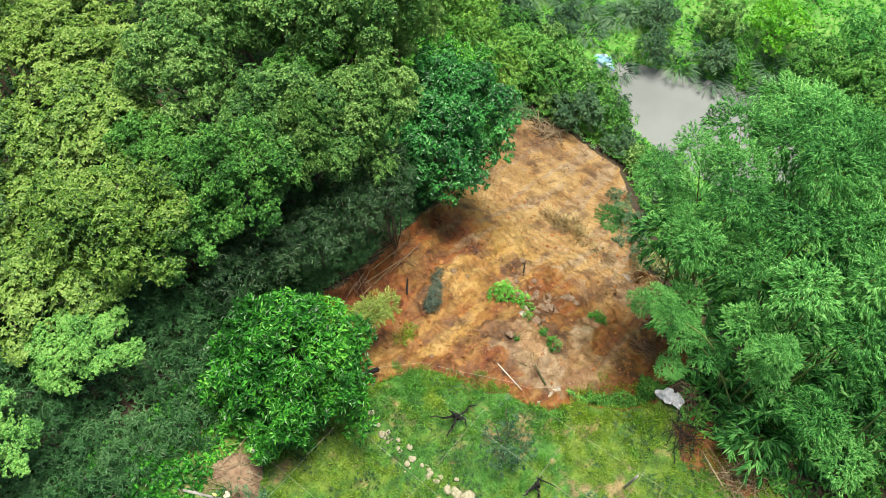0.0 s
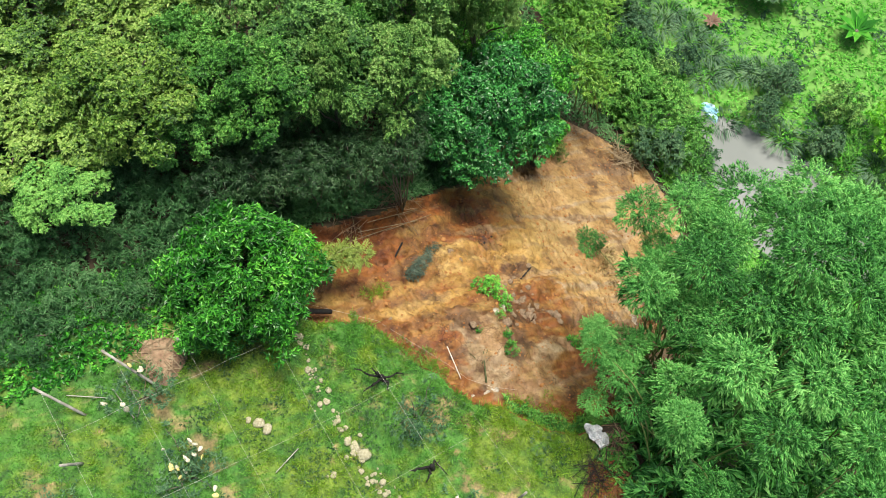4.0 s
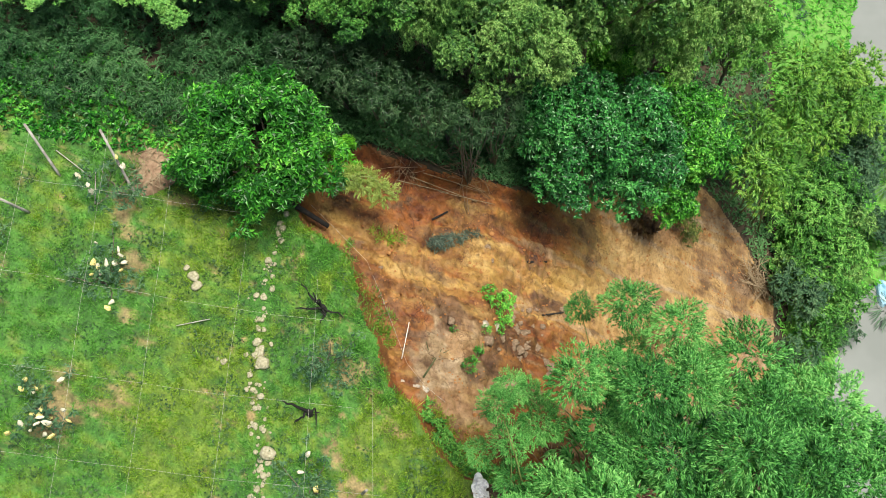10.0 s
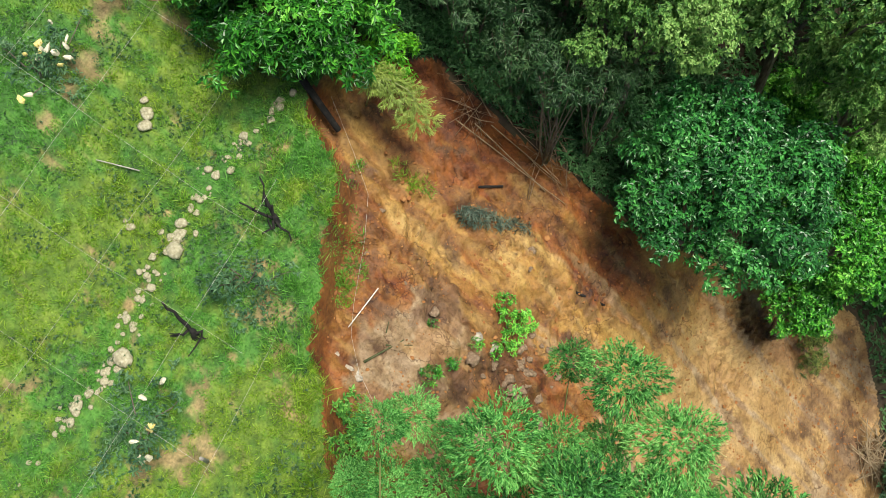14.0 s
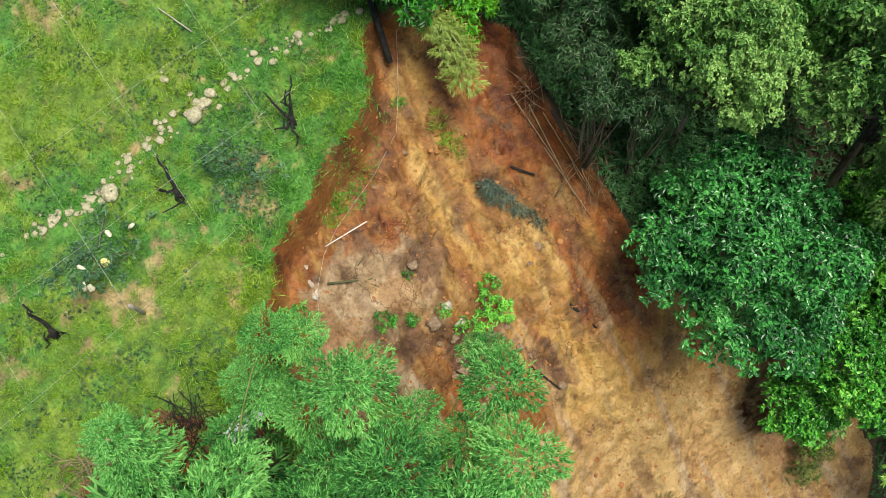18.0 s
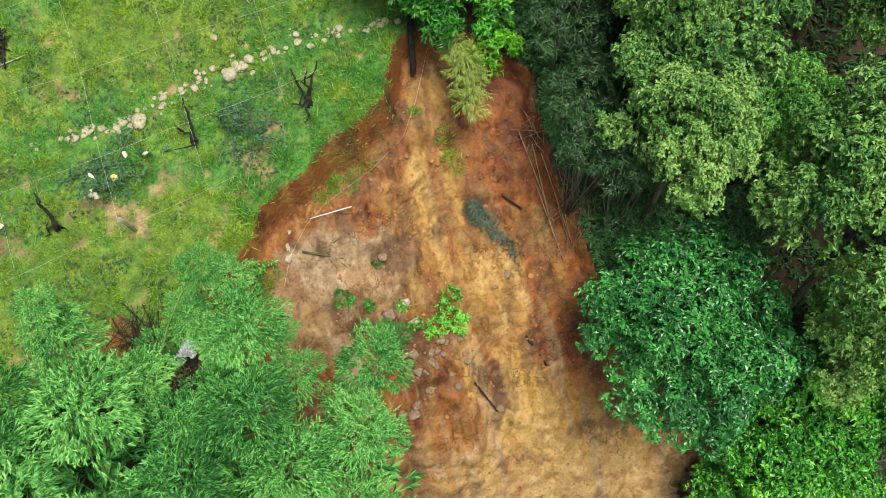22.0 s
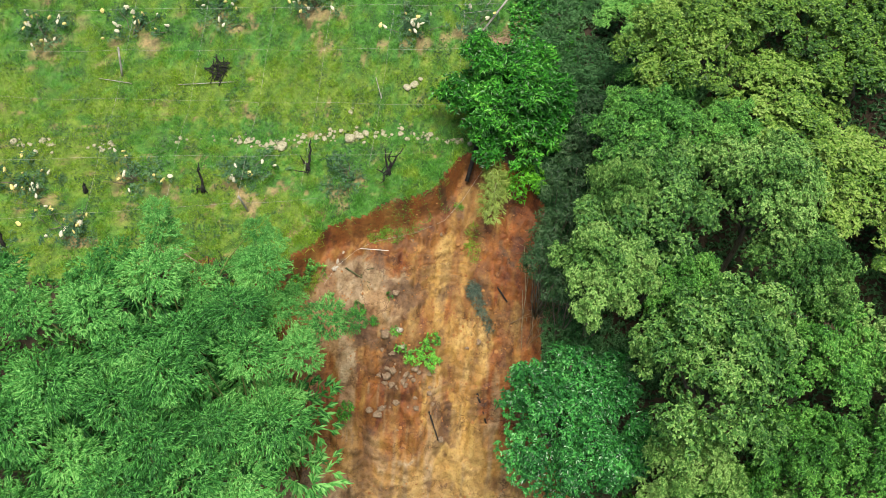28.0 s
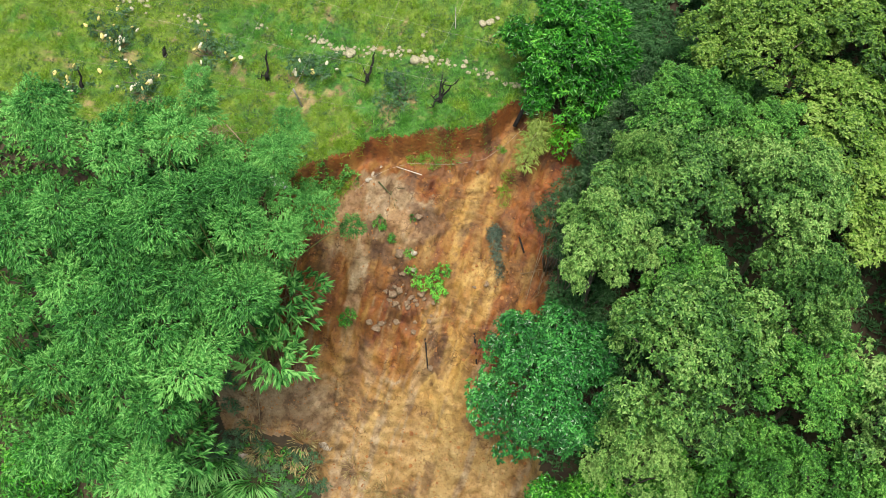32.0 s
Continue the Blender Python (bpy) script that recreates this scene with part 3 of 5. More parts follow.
def soil_tones(x, y):
    """How red, how ochre, how pale with wash, and how dark with wet the bare soil is."""
    d = inside(SLIP, x, y)
    wx, wy = x + 0.8 * fbm(x * 0.9, y * 0.7, 99, 5, 0.6), y + 1.1 * fbm(x * 0.9, y * 0.7, 98, 5, 0.6)

    def pool(cx, cy, rx, ry, much=1.0):
        return much * step(1.12, 0.82, np.hypot((wx - cx) / rx, (wy - cy) / ry))
    run = fbm(x * 1.7 + 0.5 * wx, y * 0.38, 81, 5, 0.6)
    red = step(0.5, 0.1, d + 0.6 * run) * step(-9, -5.5, y) * 0.75 + pool(6.3, -1.6, 0.9, 2.3, 0.9) + pool(1.8, -1.6, 1.1, 0.8, 0.8) + pool(5.4, -7.3, 0.9, 1.7, 0.8) + pool(11.1, -14.4, 2.2, 1.3, 0.7) + pool(3.2, -7.6, 0.2, 0.9, 0.8) + 0.75 * step(0.14, 0.32, run) * step(-12, -7, y) + 0.6 * step(0.06, 0.24, fbm(x * 1.2 + 0.4 * wx, y * 0.5, 84, 5, 0.6)) * step(-10.5, -8, y)
    ochre = np.zeros_like(x)
    for (ax, ay, aw), (bx, by, bw) in zip(FLOW, FLOW[1:]):
        k = np.clip(((wx - ax) * (bx - ax) + (wy - ay) * (by - ay)) / ((bx - ax) ** 2 + (by - ay) ** 2), 0, 1)
        ochre = np.maximum(ochre, step(1.25, 0.75, np.hypot(wx - ax - k * (bx - ax), wy - ay - k * (by - ay)) / (aw + (bw - aw) * k)))
    ochre = 0.9 * ochre + 0.75 * step(-8.2, -10.5, wy) * step(-2.5, -0.5, wx) + 0.7 * step(0.08, 0.3, -run)
    wash = pool(-1.7, -5.4, 1.6, 1.5, 0.5) + pool(-2.2, -11.8, 2.2, 1.5, 0.55) + 0.38 * step(-9.3, -11.5, wy) + pool(-1.1, -3.9, 1.0, 1.1, 0.95) + pool(-0.1, -4.3, 1.7, 1.2, 0.55) + pool(0.2, -3.7, 0.9, 0.45, 0.8) + pool(-1.2, -6.6, 0.5, 0.9, 0.6) + pool(-4.6, -11.4, 1.6, 1.6, 0.75) + pool(1.7, -9.7, 0.5, 0.16, 0.8) + pool(0.3, -9.2, 0.35, 0.8, 0.5) + pool(1.0, -5.5, 0.3, 0.4, 0.7) + 0.55 * step(0.08, 0.26, fbm(x * 2.4 + 0.4 * wx, y * 0.26, 83, 5, 0.6)) * step(-5.5, -7.0, y)
    wet = pool(-2.4, -12.2, 1.8, 1.2, 0.35) + pool(3.1, -8.2, 0.3, 1.1, 0.75) + pool(1.25, -4.0, 0.95, 0.6, 0.75) + pool(0.15, -5.8, 0.9, 0.5, 0.85) + pool(1.2, -6.9, 0.9, 0.6, 0.6) + pool(2.7, -0.7, 0.6, 0.4, 0.7) + pool(5.1, -2.0, 0.35, 0.22, 0.9) + pool(-3.4, -8.6, 0.7, 0.8, 0.8) + pool(-3.2, -10.6, 1.2, 0.5, 0.5) + 0.6 * step(0.22, 0.36, fbm(x * 1.1, y * 0.9, 86, 5, 0.6)) + 0.35 * step(0.14, 0.2, fbm(x * 2.1, y * 0.9, 87, 5, 0.65)) * step(-10.5, -8, y) + pool(8.6, -18.6, 1.6, 1.0, 0.6)
    red, wash, wet = np.clip(red, 0, 1), np.clip(wash, 0, 1), np.clip(wet, 0, 0.9)
    return red * (1 - 0.8 * wash), np.clip(ochre, 0, 1) * (1 - 0.8 * red), wash, wet


def ground_sheet():
    xs = np.concatenate([np.linspace(-400, -32, 12), np.linspace(-29, -10.3, 40), np.arange(-10, 14.5, 0.085), np.linspace(14.8, 36, 45), np.linspace(40, 400, 12)])
    ys = np.concatenate([np.linspace(-400, -45, 12), np.linspace(-43, -23, 50), np.arange(-22.8, 3.2, 0.085), np.linspace(3.4, 16, 50), np.linspace(17, 400, 14)])
    gx, gy = np.meshgrid(xs, ys)
    x, y = gx.ravel(), gy.ravel()
    z = land(x, y)
    nx, ny = len(xs), len(ys)
    i = np.arange(nx * ny).reshape(ny, nx)
    faces = np.stack([i[:-1, :-1], i[:-1, 1:], i[1:, 1:], i[1:, :-1]], -1).reshape(-1, 4)
    me = mesh_from("ground", np.stack([x, y, z], 1), faces, TURF, True)
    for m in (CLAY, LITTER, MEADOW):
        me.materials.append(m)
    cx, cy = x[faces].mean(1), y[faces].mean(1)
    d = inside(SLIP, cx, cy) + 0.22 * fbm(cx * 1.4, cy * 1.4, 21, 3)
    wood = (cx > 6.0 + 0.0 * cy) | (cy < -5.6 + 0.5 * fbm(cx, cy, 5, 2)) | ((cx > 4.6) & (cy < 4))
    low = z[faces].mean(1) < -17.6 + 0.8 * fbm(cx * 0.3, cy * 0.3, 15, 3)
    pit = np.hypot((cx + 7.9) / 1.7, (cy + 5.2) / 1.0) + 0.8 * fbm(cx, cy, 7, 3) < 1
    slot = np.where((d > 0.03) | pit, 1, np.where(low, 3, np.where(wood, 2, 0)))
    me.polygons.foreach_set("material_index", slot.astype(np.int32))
    r, o, g, w = soil_tones(x, y)
    col = me.attributes.new("soil", "FLOAT_COLOR", "POINT")
    col.data.foreach_set("color", np.stack([r, o, g, w], 1).ravel())
    me.attributes.new("tone", "FLOAT", "POINT").data.foreach_set("value", yellowness(x, y))
    me.attributes.new("bare", "FLOAT", "POINT").data.foreach_set("value", bareness(x, y))
    return tagged(new("ground", me), "grassy terrace above a raw clay landslip and wooded slope", "ground", kind="structure")


ground_sheet()
for outline, title in ((POND, "murky grey pond at the foot of the slope"), (POOL, "pale grey pool beyond the meadow")):
    mid = outline.mean(0)
    ring = mid + (outline - mid) * 1.25
    me = mesh_from("water", [(*p, WATER) for p in ring], [tuple(range(len(ring)))], MURKY)
    tagged(new("water", me), title, "pond", kind="structure")


# ---- grass ----
def grass(name, label, area, count, length, width, rng, keep):
    x, y = rng.uniform(area[0], area[1], count), rng.uniform(area[2], area[3], count)
    ok = keep(x, y) & (rng.random(count) < 0.2 + 0.8 * step(-0.16, 0.12, fbm(x * 2.8, y * 2.8, 95, 3, 0.7)))
    x, y = x[ok], y[ok]
    n = len(x)
    at = np.stack([x, y, land(x, y) - 0.02], 1)
    axis = np.stack([rng.normal(size=n) * 0.55, rng.normal(size=n) * 0.55, np.ones(n)], 1)
    face = np.stack([rng.normal(size=n), rng.normal(size=n), 0.3 * np.ones(n)], 1)
    tall = 0.45 + 0.7 * rng.random(n) + 2.2 * np.clip(fbm(x * 2.4, y * 2.4, 55, 4, 0.6), 0, 1)
    v, f = leaf_sheet(at, axis, face, length * tall, width, 0.1)
    me = mesh_from(name, v, f, BLADES)
    me.attributes.new("tone", "FLOAT", "POINT").data.foreach_set("value", np.repeat(yellowness(x, y), 4))
    return tagged(new(name, me), label, "grass", kind="stuff")


rng = np.random.default_rng(5)
grass("grass", "uneven green and yellow-green grass over the terrace", (-24, 4.2, -7, 12.5), 400000, 0.17, 0.021, rng,
      lambda x, y: (inside(SLIP, x, y) < 0.12) & (y > -5.4 + 0.0 * x) & (bareness(x, y) < 0.35 + 0.3 * rng.random(len(x))))
grass("long_grass", "long grass hanging over the lip of the scarp", (-6, 3.2, -5.5, 2.0), 36000, 0.32, 0.022, rng,
      lambda x, y: (inside(SLIP, x, y) < 0.2) & (inside(SLIP, x, y) > -1.1) & (y > -5.2))


# ---- woods ----
def stand(proto, x, y, top, rng, grow=1.0, own_height=None):
    """A copy of a tree with its foot on the ground at x, y and its crown's top at the height top."""
    z = ground_z(x, y)
    s = (top - z) / own_height if own_height else grow
    m = pose(x, y, z, 0, 0, rng.uniform(0, 360)) @ Matrix.Diagonal((grow, grow, s, 1))
    return m


rng = np.random.default_rng(11)
PALE = [make_tree("broadleaf_tree", np.random.default_rng(100 + k), 2.6, 2.4, 6.4, LEAF_PALE, 0.125, 0.072, 17, 21, "tall broadleaf tree with a pale green billowing crown", group="pale woodland trees") for k in range(2)]
GOLD = [make_tree("broadleaf_tree", np.random.default_rng(110 + k), 2.6, 2.6, 6.4, LEAF_GOLD, 0.135, 0.074, 16, 20, "tall broadleaf tree with yellow-green young leaves", group="golden woodland trees") for k in range(1)]
MIDS = [make_tree("broadleaf_tree", np.random.default_rng(120 + k), 2.6, 2.4, 6.4, LEAF_MID, 0.125, 0.07, 17, 21, "tall broadleaf tree with a mid-green crown", group="green woodland trees") for k in range(1)]
HEIGHT = 8.8
# each: x, y, height of the top, breadth, kind
WOOD = [(8.8, -5.7, 5.0, 0.74, "p"), (9.2, -3.3, 6.1, 0.72, "p"), (9.8, -0.9, 6.4, 0.75, "m"), (13.0, -8.8, 5.2, 1.55, "p"), (12.6, -11.6, 2.0, 1.0, "p"), (10.4, -2.9, 5.8, 0.95, "p"), (14.2, -2.6, 6.6, 1.15, "p"), (12.0, -5.4, 4.6, 0.85, "m"), (15.8, -5.2, 5.2, 0.95, "p"), (10.4, 1.6, 6.2, 0.9, "m"),
        (11.4, 3.2, 6.8, 0.95, "g"), (15.4, 1.7, 7.6, 1.2, "g"), (12.4, 6.2, 7.6, 1.1, "g"), (9.6, 6.4, 5.8, 0.85, "m"), (15.0, 7.6, 8.4, 1.15, "g"), (18.6, -0.8, 7.6, 1.15, "g"), (13.0, 0.2, 6.4, 0.85, "m"),
        (17.2, -7.2, 4.8, 1.1, "m"), (16.4, -10.4, 3.0, 1.0, "m"), (16.0, -13.6, 0.6, 1.0, "p"), (19.4, -10.4, 2.8, 1.15, "m"), (20.6, -7.4, 5.0, 1.1, "p"), (21.6, -3.6, 7.0, 1.15, "g"), (19.8, -13.8, 0.6, 1.1, "m"),
        (18.8, 4.6, 8.6, 1.2, "g"), (22.6, 1.2, 8.0, 1.1, "m"), (18.4, 9.6, 9.0, 1.15, "g"), (12.4, 10.8, 8.0, 1.0, "m"), (23.8, -10.4, 2.4, 1.1, "m"), (22.8, -15.6, -3.0, 1.0, "p"),
        (18.2, -17.0, -5.0, 0.95, "m"), (25.4, -6.4, 5.4, 1.15, "p"), (27.0, -13.0, -1.0, 1.1, "m"), (9.4, 10.2, 6.4, 0.85, "m"), (22.6, 8.6, 9.4, 1.15, "m"), (15.4, 12.6, 9.4, 1.1, "m"), (26.0, -1.8, 7.0, 1.15, "m"), (26.4, -18.6, -6.0, 1.0, "m")]
used = {}
for x, y, top, breadth, kind in WOOD:
    protos = {"p": PALE, "g": GOLD, "m": MIDS}[kind]
    proto = protos[int(rng.integers(len(protos)))]
    m = stand(proto, x, y, top, rng, breadth * 0.97, HEIGHT)
    if used.get(proto.name):
        copy_thing(proto, m)
    else:
        proto.matrix_basis = m
        used[proto.name] = True


def leafy_thing(name, label, category, rng, foot, blobs, leaf, length, width, per_area, droop=0.3, stems=6, stem_material=None, stem_width=0.03, group="", open_below=-0.5):
    """A plant whose tufts stand at given places round its foot."""
    thing = tagged(new(name), label, category, group)
    thing.location = foot
    v, f = leafy(rng, blobs, per_area, length, width, droop, open_below=open_below)
    part("crown", mesh_from(name + "_crown", v, f, leaf), thing)
    pieces = []
    for x, y, z, r in blobs[:: max(1, len(blobs) // max(1, stems))]:
        pieces.append(tube(limb_line(rng, (rng.normal() * 0.05, rng.normal() * 0.05, -0.15), (x, y, z), 0.08), np.linspace(stem_width, stem_width * 0.4, 5), 5))
    part("branchwork", mesh_from(name + "_stems", *join(pieces), stem_material or BARK, True), thing)
    return thing


def shifted(blobs, x, y, z):
    return [(a + x, b + y, c + z, r) for a, b, c, r in blobs]


def fruit_tree():
    rng = np.random.default_rng(31)
    x, y = 4.7, 2.6
    z = ground_z(x, y)
    blobs = shifted(lobed_tufts(rng, 2.6, 2.0, 72, 6, -0.6, 0.28), 0, 0, 4.2 - 2.0 - z + 0.2)
    leafy_thing("round_tree", "dense rounded evergreen tree with fresh green rosettes, beside the terrace", "tree", rng, (x, y, z), blobs, LEAF_FRESH, 0.2, 0.07, 10, 0.1, 10, BARK, 0.07)
    rng = np.random.default_rng(32)
    x, y = 5.75, 0.15
    z = ground_z(x, y)
    leafy_thing("lime_shrub", "bright lime-green shrub at the head of the slip", "shrub", rng, (x, y, z), shifted(rounded_tufts(rng, 0.85, 0.7, 16, 0.3, 0.4), 0, 0, 1.1), LEAF_LIME, 0.15, 0.06, 16, 0.1, 6)


fruit_tree()


def flank_trees():
    """The glossy dark trees on the east flank of the slip, and the shaded bushes under the wood."""
    rng = np.random.default_rng(41)
    for x, y, top, radius, name in ((8.6, -9.3, -0.2, 3.1, "glossy_tree"), (11.8, -13.4, -4.8, 2.6, "leafy_tree"), (14.6, -11.6, -3.0, 2.6, "leafy_tree"), (9.6, -13.6, -7.6, 1.4, "leafy_tree")):
        z = ground_z(x, y)
        blobs = shifted(lobed_tufts(rng, radius * 0.92, radius * 0.74, 46, 6, -0.4, 0.32), 0, 0, top - radius * 0.8 - z)
        leafy_thing(name, "spreading tree with dark glossy leaves leaning over the slip" if x < 9 else "leafy tree with fresh green foliage below the wood", "tree", rng, (x, y, z), blobs, LEAF_DARK if x < 9 else LEAF_FRESH, 0.15, 0.076, 13, 0.3, 12, BARK, 0.09, "trees beside the slip")
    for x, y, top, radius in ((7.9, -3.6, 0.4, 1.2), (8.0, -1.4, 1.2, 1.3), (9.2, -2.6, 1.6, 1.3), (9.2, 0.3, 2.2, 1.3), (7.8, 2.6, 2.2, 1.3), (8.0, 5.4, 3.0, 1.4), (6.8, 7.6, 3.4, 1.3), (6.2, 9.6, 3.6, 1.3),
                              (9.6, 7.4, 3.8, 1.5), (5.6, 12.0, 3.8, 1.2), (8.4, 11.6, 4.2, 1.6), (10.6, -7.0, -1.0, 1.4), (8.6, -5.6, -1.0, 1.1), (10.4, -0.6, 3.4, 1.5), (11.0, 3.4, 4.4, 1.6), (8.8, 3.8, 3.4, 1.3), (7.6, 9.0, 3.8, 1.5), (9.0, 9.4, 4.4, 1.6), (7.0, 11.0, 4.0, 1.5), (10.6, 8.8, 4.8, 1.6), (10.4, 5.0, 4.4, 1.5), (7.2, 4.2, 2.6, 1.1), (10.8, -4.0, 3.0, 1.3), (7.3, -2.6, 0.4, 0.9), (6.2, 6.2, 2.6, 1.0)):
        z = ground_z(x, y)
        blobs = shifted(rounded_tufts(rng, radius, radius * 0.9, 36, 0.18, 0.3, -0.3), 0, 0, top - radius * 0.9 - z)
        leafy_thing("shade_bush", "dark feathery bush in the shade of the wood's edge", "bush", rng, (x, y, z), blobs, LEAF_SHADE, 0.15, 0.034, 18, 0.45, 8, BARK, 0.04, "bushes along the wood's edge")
    # leaf colour here includes the shade of overhanging crowns
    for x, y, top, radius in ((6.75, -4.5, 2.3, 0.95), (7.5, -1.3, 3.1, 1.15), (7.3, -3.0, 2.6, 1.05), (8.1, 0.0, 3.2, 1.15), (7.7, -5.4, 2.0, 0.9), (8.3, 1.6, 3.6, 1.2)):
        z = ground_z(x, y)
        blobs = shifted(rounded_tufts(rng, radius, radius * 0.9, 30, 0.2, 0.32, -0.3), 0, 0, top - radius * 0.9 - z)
        leafy_thing("feathery_bush", "feathery bush arching over the brow of the slip, its leaves coloured dark for shade", "bush", rng, (x, y, z), blobs, LEAF_FEATHER, 0.17, 0.032, 17, 0.55, 10, BARK, 0.03, "bushes along the wood's edge")


flank_trees()


# ---- bamboo ----
def plume_sheet(rng, r, leaf_count, length=0.28, width=0.045, droop=0.7):
    """A mop of long narrow leaves combed outward and down from twig ends, round the origin."""
    knots = max(8, int(leaf_count * r * r / 13))
    d = unit(rng.normal(size=(knots, 3)) * np.array([1, 1, 0.9]))
    d[:, 2] = np.where(d[:, 2] < -0.15, -d[:, 2], d[:, 2])
    lobe = 1 + 0.22 * np.sin(3 * np.arctan2(d[:, 1], d[:, 0]) + 4 * d[:, 2] + rng.uniform(0, 6)) + 0.1 * np.sin(7 * d[:, 0] + 5 * d[:, 1])
    at = d * (r * lobe * (1 - 0.4 * rng.random(knots) ** 2))[:, None] * np.array([1, 1, 0.85])
    way = unit(d * np.array([1, 1, 0.35]) + rng.normal(size=(knots, 3)) * 0.3)
    at, way, d = np.repeat(at, 13, 0), np.repeat(way, 13, 0), np.repeat(d, 13, 0)
    n = len(at)
    at = at + way * (rng.random(n) * 0.2 - 0.1)[:, None]
    axis = way + rng.normal(size=(n, 3)) * 0.38 - np.array([0, 0, droop]) * (0.4 + rng.random(n))[:, None]
    face = d + np.array([0, 0, 0.6]) + rng.normal(size=(n, 3)) * 0.28
    return leaf_sheet(at, axis, face, length * (0.65 + 0.7 * rng.random(n)), width * (0.7 + 0.6 * rng.random(n)), 0.3)


PLUMES = [[mesh_from("plume", *plume_sheet(np.random.default_rng(300 + k), 1.0, 5600, 0.13, 0.031), LEAF_BAMBOO) for k in range(4)],
          [mesh_from("plume", *plume_sheet(np.random.default_rng(310 + k), 1.0, 1900, 0.2, 0.05, 0.5), LEAF_THICKET) for k in range(2)],
          [mesh_from("plume", *plume_sheet(np.random.default_rng(320 + k), 1.0, 1300, 0.27, 0.06), LEAF_BAMBOO) for k in range(2)],
          [mesh_from("plume", *plume_sheet(np.random.default_rng(330 + k), 1.0, 7600, 0.115, 0.027), LEAF_BAMBOO) for k in range(3)]]


def bamboo_clump(name, rng, foot, tips, label, kind=0):
    """Arching culms from one foot; each ends in a drooping plume of long narrow leaves."""
    thing = tagged(new(name), label, "bamboo", "bamboo clumps beside the slip")
    thing.location = foot
    foot = np.array(foot)
    for tx, ty, tz, r in tips:
        tip = np.array([tx, ty, tz]) - foot
        root = np.array([rng.normal() * 0.5, rng.normal() * 0.5, -0.3])
        knee = np.array([root[0] + (tip[0] - root[0]) * 0.35, root[1] + (tip[1] - root[1]) * 0.35, tip[2] * 0.85])
        line = [(1 - t) ** 2 * root + 2 * t * (1 - t) * knee + t * t * tip for t in np.linspace(0, 1, 7)]
        culm = part("culm", mesh_from("culm", *tube(line, np.linspace(0.045, 0.012, 7), 5), CULM, True), thing)
        meshes = PLUMES[2 if r > 1.4 else 3 if kind == 0 and tx > -5.0 and ty > -14.5 else kind]
        plume = part("plume", meshes[int(rng.integers(len(meshes)))], culm)
        r = 0.93 * r
        plume.location, plume.rotation_euler, plume.scale = tip - np.array([0, 0, 0.3 * r]), (0, 0, rng.uniform(0, 6.28)), (r, r, r * rng.uniform(0.85, 1.15))
    return thing


